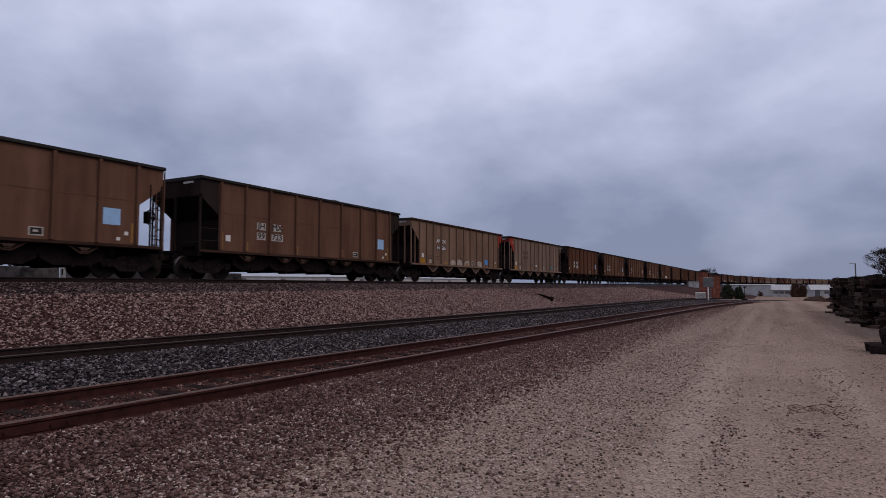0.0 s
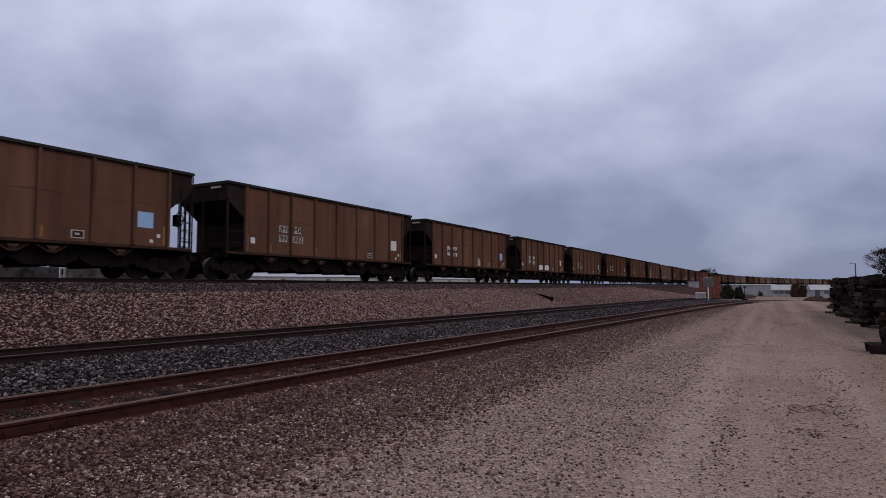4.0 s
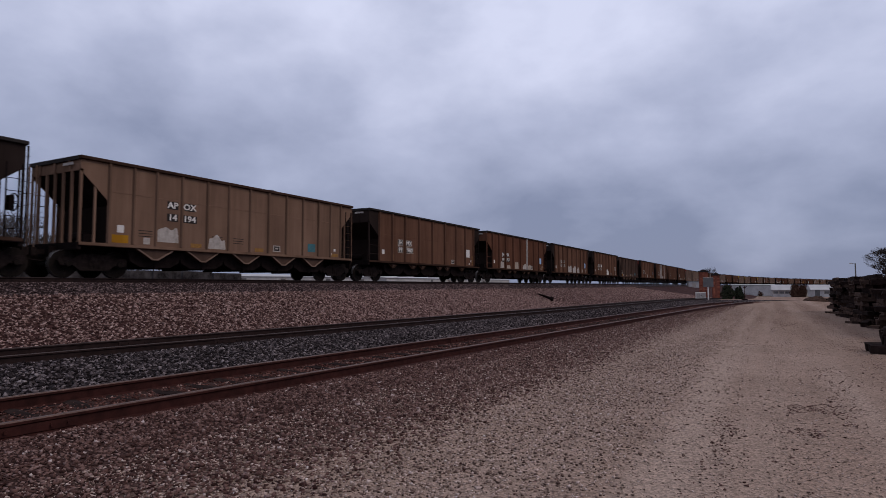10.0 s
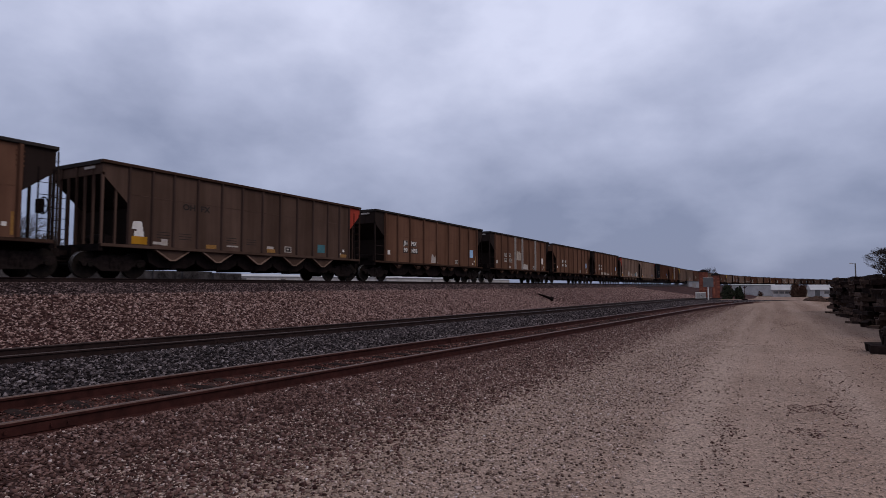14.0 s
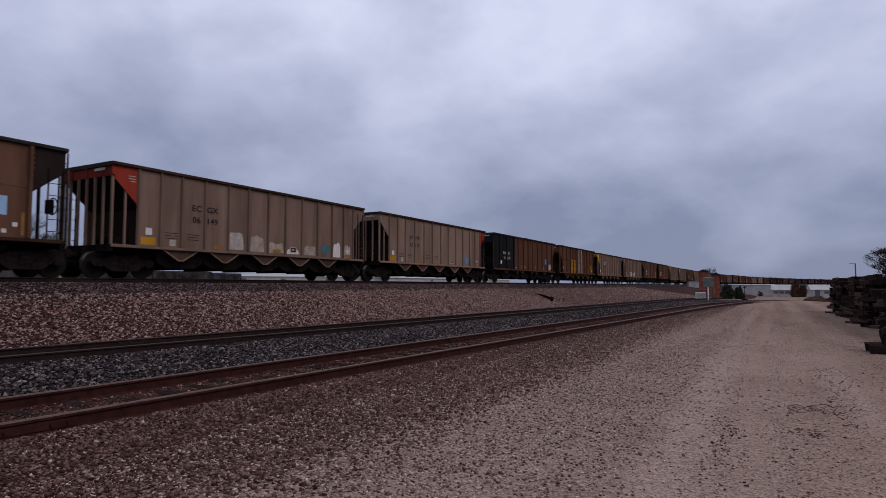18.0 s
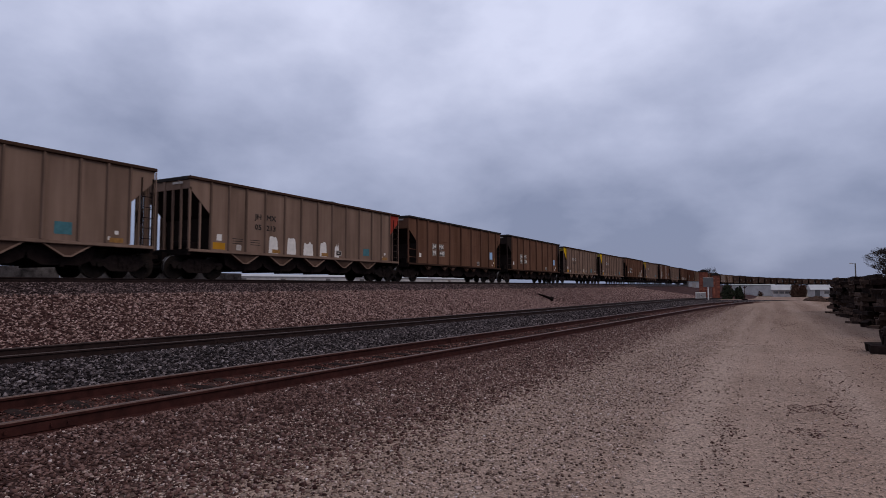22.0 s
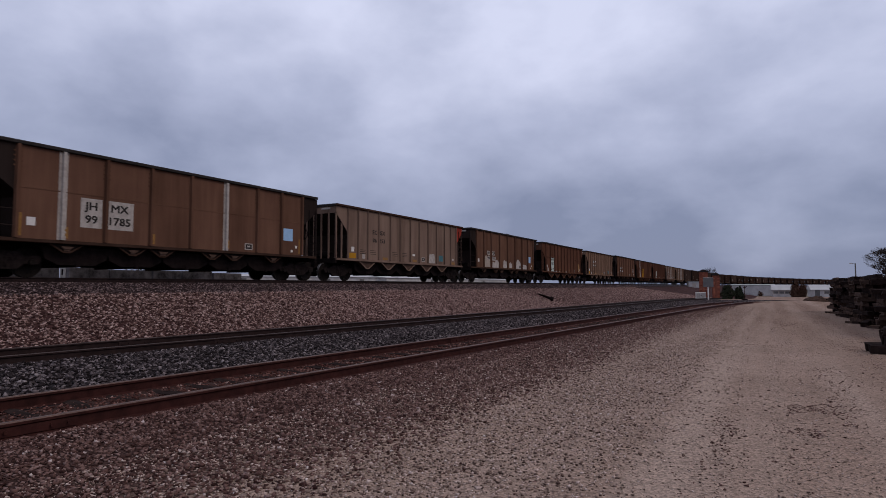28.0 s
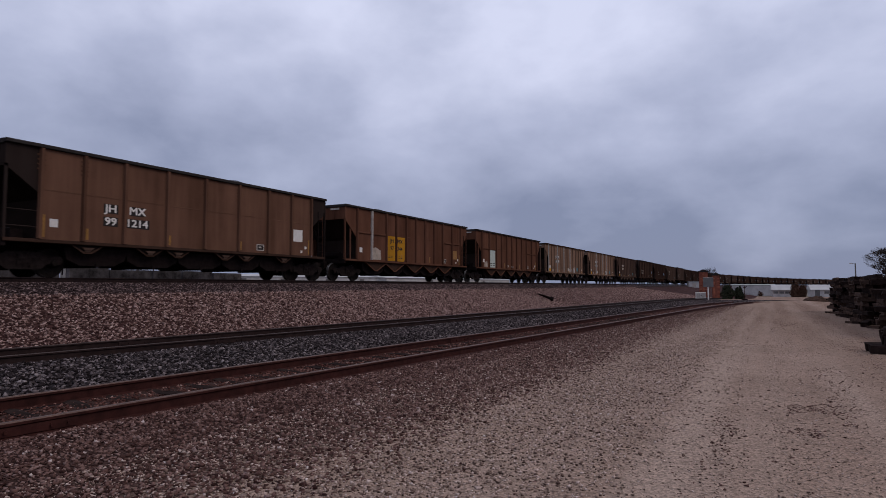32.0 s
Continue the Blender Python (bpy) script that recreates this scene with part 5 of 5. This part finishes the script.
def brick_pillar(x, y, top, w, label):
    z = ground_at(x, y)
    t = thing("brick_pillar", label, "pillar", "brick pillars", at=pose(x, y, z - 0.05, 0, 0, 9))
    h = top - z - 0.3
    part("core", Shape().box(-w / 2, w / 2, -w / 2, w / 2, 0, h), M["brick_core"], t)
    me = kept("brick_course", lambda: Shape().box(-0.14, 0.14, -0.02, 0.02, 0, 0.16))
    rows, cols = int(h / 0.19), int(w / 0.3)
    for i in range(rows):
        for j in range(cols):
            off = -w / 2 + 0.16 + j * (w - 0.32) / max(1, cols - 1)
            ob = part("brick", me, BRICK_FACE, t, "", (off + (0.05 if i % 2 else -0.05) * (0 < j < cols - 1), -w / 2 - 0.018, i * 0.19 + 0.02))
            if j % 2 == 0:
                ob = part("brick", me, BRICK_FACE, t)
                ob.matrix_basis = pose(-w / 2 - 0.018, off, i * 0.19 + 0.02, 0, 0, 90)
    cap = Shape().box(-w / 2 - 0.12, w / 2 + 0.12, -w / 2 - 0.12, w / 2 + 0.12, h, h + 0.16)
    cap.prism([(-w / 2, h + 0.16), (w / 2, h + 0.16), (0.12, h + 0.36), (-0.12, h + 0.36)], -w / 2, w / 2, "y")
    part("cap", cap, M["chord"], t, "dark capstone")


brick_pillar(-8.05, 89.1, 3.78, 1.02, "tall red brick pillar with a dark cap")
brick_pillar(-6.47, 88.6, 3.3, 0.88, "lower red brick pillar with a dark cap")


def switch_stand(x, y):
    z = ground_at(x, y)
    t = thing("switch_stand", "thin rusty switch stand beside the end of the spur", "switch stand", at=pose(x, y, z - 0.05, 0, 0, 5))
    part("base", Shape().box(-0.3, 0.3, -0.12, 0.12, 0, 0.14), M["timber"], t)
    part("mast", Shape().tube((0, 0, 0.1), (0, 0, 1.55), 0.032, 0.024, 8), M["rail_rust"], t)
    part("target", Shape().prism([(-0.1, 1.34), (0.08, 1.36), (0.26, 1.5), (0.24, 1.55), (0.0, 1.46), (-0.12, 1.4)], -0.012, 0.012, "y"), M["rail_rust"], t, "dark angled target plate")


switch_stand(-2.45, 72.2)


def relay_hut(x, y):
    z = ground_at(x, y)
    t = thing("relay_hut", "low white hut beside the embankment crest", "hut", at=pose(x, y, z - 0.1, 0, 0, 20))
    part("wall", Shape().box(-1.25, 1.25, -0.9, 0.9, 0, 2.55 - z), M["white_wall"], t)
    part("roof", Shape().prism([(-1.0, 2.55 - z), (1.0, 2.55 - z), (0.9, 2.75 - z), (-0.9, 2.75 - z)], -1.35, 1.35), M["concrete"], t)
    part("door", Shape().box(-0.45, 0.4, -0.93, -0.9, 0.1, 2.2 - z), M["off_white"], t)


relay_hut(-16.5, 156.8)


def low_house(x, y, w, d, wall, ridge, turn, label, doors=(), panes=()):
    z = ground_at(x, y)
    t = thing("low_building", label, "building", "pale buildings beyond the yard", at=pose(x, y, z - 0.1, 0, 0, turn))
    part("wall", Shape().box(-w / 2, w / 2, -d / 2, d / 2, 0, wall), M["white_wall"], t)
    part("roof", Shape().prism([(-d / 2 - 0.3, wall), (d / 2 + 0.3, wall), (0.15, wall + ridge), (-0.15, wall + ridge)], -w / 2 - 0.3, w / 2 + 0.3), M["roof_grey"], t, "pale sheet roof")
    for q in doors:
        part("door", Shape().box(q - 0.5, q + 0.5, -d / 2 - 0.05, -d / 2, 0.1, min(2.0, wall - 0.1)), M["concrete"], t)
    for q in panes:
        win = part("window", Shape().box(q - 0.6, q + 0.6, -d / 2 - 0.06, -d / 2, wall * 0.45, wall * 0.85), M["off_white"], t)
        part("pane", Shape().box(q - 0.5, q + 0.5, -d / 2 - 0.07, -d / 2 - 0.06, wall * 0.49, wall * 0.81), M["concrete"], win)


low_house(-4.0, 171.5, 9.4, 5, 2.75, 0.14, 2, "long low white building with a pale roof", (-3.6,), ())
low_house(2.2, 163.5, 3.7, 4, 1.7, 1.25, 4, "small white shed with a pale roof and a row of panes", (), (-1.2, 0.0, 1.2))
low_house(10.3, 167.0, 4.2, 6, 1.75, 1.2, 6, "white outbuilding with a pale roof", (-1.0,), (0.9,))
low_house(-91, 98, 46, 9, 2.4, 0.5, 62, "long white warehouse beyond the railway", (-12.0, 6.0), (-4.0, 14.0))
low_house(-78, 142, 60, 9, 2.3, 0.5, 85, "long white shed beyond the railway", (-12.0, 6.0), (-4.0, 14.0))

LEAF = stone_material("evergreen_leaf", [(0.0, (0.012, 0.016, 0.01)), (0.6, (0.03, 0.036, 0.022)), (1.0, (0.055, 0.06, 0.035))])
DRY_LEAF = stone_material("dry_brown_leaf", [(0.0, (0.035, 0.018, 0.012)), (0.6, (0.075, 0.04, 0.028)), (1.0, (0.13, 0.075, 0.05))])


def shrub(x, y, r, h, mat, label, seed, n=1400):
    rng = random.Random(seed)
    z = ground_at(x, y)
    t = thing("shrub", label, "shrub", at=pose(x, y, z - 0.05))
    st = Shape()
    for i in range(7):
        a = i * 0.9
        st.tube((0, 0, 0), (r * 0.6 * math.cos(a), r * 0.6 * math.sin(a), h * rng.uniform(0.5, 0.8)), 0.035, 0.012, 5)
    tagged(part("stems", st, M["bark"], t), kind="stuff")
    cr = Shape()
    for _ in range(n):
        a, q, k = rng.uniform(0, 6.283), rng.random() ** 0.4, rng.random()
        bulge = r * (0.55 + 0.6 * math.sin(math.pi * min(1, 0.15 + k * 0.85))) * (0.8 + 0.35 * noise.noise((math.cos(a) * 1.3, math.sin(a) * 1.3, k * 2.5 + seed)))
        p = Vector((q * bulge * math.cos(a), q * bulge * math.sin(a), 0.05 + h * k * (0.9 + 0.25 * noise.noise((math.cos(a), math.sin(a), seed)))))
        e = Euler((rng.uniform(0, 3), rng.uniform(0, 3), rng.uniform(0, 6))).to_matrix()
        s = rng.uniform(0.05, 0.13)
        cr.add([p + e @ Vector(c) for c in ((-s, 0, 0), (0, -s * 0.5, 0.02), (s, 0, 0), (0, s * 0.5, -0.02))], [(0, 1, 2, 3)])
    me = bpy.data.meshes.new("crown")
    me.from_pydata(cr.v, [], cr.f)
    me.update()
    part("crown", me, mat, t)


shrub(-4.6, 79.6, 0.86, 1.8, LEAF, "dark evergreen shrub beside the track end", 3)
shrub(-3.42, 82.0, 0.7, 1.55, LEAF, "rounded dark evergreen shrub by the road", 4)
shrub(4.9, 157.0, 1.15, 3.1, DRY_LEAF, "reddish brown leafless-looking shrub by the sheds", 5, 4200)
shrub(6.4, 158.0, 1.0, 2.8, DRY_LEAF, "brown winter shrub beside a white shed", 6, 4200)
shrub(-2.2, 165.0, 0.75, 1.3, DRY_LEAF, "small brown shrub before the long building", 7, 500)


def bare_tree(x, y, h, seed, label="bare winter tree with fine branches", z=None, deep=6):
    rng = random.Random(seed)
    z = ground_at(x, y) if z is None else z
    t = thing("bare_tree", label, "tree", "bare trees", at=pose(x, y, z - 0.1))
    trunk, limbs, twigs = Shape(), Shape(), Shape()

    def grow(p, d, ln, r, level):
        q = p + d * ln
        (trunk if level == 0 else limbs if level < 3 else twigs).tube(p, q, r, r * 0.68, 7 if level == 0 else 5 if level < 3 else 3)
        if level >= deep:
            return
        for i in range(4 if level == 0 else 3):
            side = Vector((rng.uniform(-1, 1), rng.uniform(-1, 1), rng.uniform(-0.35, 0.5)))
            nd = (d + side * (0.75 if level else 0.9)).normalized()
            grow(p + d * ln * rng.uniform(0.55, 1.0), nd, ln * rng.uniform(0.62, 0.83), max(0.011, r * rng.uniform(0.5, 0.66)), level + 1)

    grow(Vector((0, 0, 0)), Vector((0, 0, 1)), h * 0.27, h * 0.018, 0)
    part("trunk", trunk, M["bark"], t)
    tagged(part("limbs", limbs, M["bark"], t), kind="stuff")
    tagged(part("twigs", twigs, M["bark"], t), kind="stuff")


bare_tree(16.4, 111.5, 12.0, 11, "spreading bare tree behind the tie stacks", deep=8)
bare_tree(-20.5, 250, 10.5, 13, "bare tree beyond the brick pillars", 1.0)
bare_tree(-25.5, 262, 9.5, 14, "bare tree beyond the brick pillars", 1.0)
for i, (x, y, h) in enumerate(((-59, 24, 9.5), (-62, 26.6, 10.5), (-70, 31, 10.0), (-60, 28.5, 10.0), (-72, 38, 8.5), (-66, 33, 8.5), (-80, 47, 7.5), (-78, 52, 6.5), (-84, 60, 7.0))):
    bare_tree(x, y, h, 20 + i, "bare tree standing beyond the railway")


def lamp_pole(x, y):
    z = ground_at(x, y)
    t = thing("lamp_pole", "slim pole with a short lamp arm", "lamp pole", at=pose(x, y, z))
    part("pole", Shape().tube((0, 0, 0), (0, 0, 4.4 - z), 0.09, 0.07, 8), M["concrete"], t)
    part("arm", Shape().tube((0, 0, 4.3 - z), (-0.4, -0.1, 4.4 - z), 0.03, 0.03, 6), M["concrete"], t)
    part("lamp_head", Shape().box(-0.62, -0.36, -0.16, -0.04, 4.35 - z, 4.45 - z), M["off_white"], t)


lamp_pole(9.5, 90.9)

for i, (y0, y1) in enumerate(((11.6, 13.9), (14.3, 16.0), (16.05, 18.1), (18.2, 19.7), (19.85, 21.6), (21.75, 23.6))):
    h = 1.18 - 0.012 * i + 0.03 * math.sin(i * 2.1)
    c = Shape().prism([(-0.4, 0), (0.4, 0), (0.36, 0.12), (0.2, 0.4), (0.16, h), (-0.16, h), (-0.2, 0.4), (-0.36, 0.12)], y0, y1, "y")
    ob = part("concrete_barrier", c, M["old_concrete"], None)
    ob.location = (-26.0, 0, 1.17)
    tagged(ob, "grey weathered concrete barrier block behind the main line", "barrier", "concrete barriers")


def marker_post(x, y):
    t = thing("marker_post", "short white lineside marker post with dark centre", "marker post", at=pose(x, y, 1.15, 0, 0, 30))
    part("post", Shape().box(-0.1, 0.1, -0.03, 0.03, 0, 1.18), M["white"], t)
    part("plate", Shape().box(-0.035, 0.035, -0.036, -0.03, 0.88, 1.12), M["ink"], t)


marker_post(-25.3, 13.75)


def pipe_stub(x, y):
    z = ground_at(x, y)
    t = thing("pipe_stub", "rusty dark pipe lying on the embankment rocks", "pipe", at=pose(x, y, z + 0.22, 0, 16, 20))
    part("barrel", Shape().tube((-0.55, 0, 0.06), (0.35, 0, 0), 0.055, 0.1, sides=12), M["under"], t)
    part("collar", Shape().tube((0.3, 0, 0), (0.5, 0, 0), 0.16, sides=12), M["under"], t)


pipe_stub(-13.6, 39.5)
for i, (x, y, a) in enumerate(((5.4, 82, 80), (5.9, 86, 65), (5.2, 78.5, 95), (5.2, 54.0, 80), (5.0, 58.0, 100), (5.4, 61, 60), (5.3, 72, 75), (3.9, 49.0, 84), (4.0, 51, 70), (3.35, 29.3, 80))):
    ob = part("loose_tie", tie_mesh(i % 8), M["timber"], None)
    ob.matrix_basis = pose(x, y, ground_at(x, y), 0, 0, a)
    tagged(ob, "single old railway tie lying on the gravel", "railway tie", "loose ties")


rnd = random.Random(77)
bit = [Shape().prism([(-0.07, 0), (0.08, 0), (0.06, 0.07), (-0.04, 0.1)], -0.14 - 0.06 * i, 0.16 + 0.07 * i).mesh("tie_fragment") for i in range(3)]
for i in range(9):
    y = rnd.uniform(27, 44)
    x = 3.35 - 0.006 * (y - 21) + rnd.uniform(-0.35, 0.1) - 0.02 * max(0, 30 - y)
    ob = part("tie_fragment", bit[i % 3], M["timber_grey" if i % 3 else "timber"], None)
    ob.matrix_basis = pose(x, y, ground_at(x, y) - 0.005, 0, 0, rnd.uniform(-50, 50))
    tagged(ob, "splintered piece of old tie lying on the gravel", "wood fragment", "tie fragments")


# ---- a low heap of earth and rotten wood by the road's end ----
def earth_heap(x, y, w, d, h):
    s = Shape()
    vs, n, m = [], 14, 10
    for i in range(n + 1):
        for j in range(m + 1):
            a, b = i / n * 2 - 1, j / m * 2 - 1
            e = max(0.0, 1 - a * a) * max(0.0, 1 - b * b)
            vs.append((a * w / 2, b * d / 2, -0.1 + (h + 0.1) * e ** 0.6 * (1 + 0.5 * noise.noise((a * 2.5, b * 2.5, 4.4)))))
    s.add(vs, [(i * (m + 1) + j, (i + 1) * (m + 1) + j, (i + 1) * (m + 1) + j + 1, i * (m + 1) + j + 1) for i in range(n) for j in range(m)])
    t = thing("earth_heap", "low dark brown heap of earth and rotten wood", "heap", at=pose(x, y, ground_at(x, y), 0, 0, 20))
    part("mound", s, M["earth"], t)


earth_heap(3.95, 70.5, 2.1, 1.8, 0.46)


# ---- movement ----
def stall(t):
    """The train hangs for a thirtieth of a second once on its way."""
    return 0.0 if t < 21.85 else 1 / FPS


def motions():
    times = sorted({float(k) for k in range(33)} | {k / FPS for k in range(649, 664)})
    for spec, car in TRAIN:
        s0, rows = car_start(spec["n"]), []
        for t in times:
            s = s0 - SPEED * (t - stall(t))
            x, y, a = along(s)
            if s > 150 or t % 4 == 0 or 21 < t < 22.5:
                rows.append((t, pose(x, y, RAIL_Z, 0, 0, -a)))
        walk(car, rows)
    turn = SPEED / 0.457
    for q, sets in WHEELS.items():
        walk(sets[0], [(i / FPS, pose(0, q, 0.457, math.degrees(turn * i / FPS) % 360)) for i in range(961)])
        keys = sets[0].animation_data
        for ob in sets[1:]:
            ob.rotation_mode = "QUATERNION"
            data = ob.animation_data_create()
            data.action = keys.action
            data.action_slot = keys.action_slot


motions()
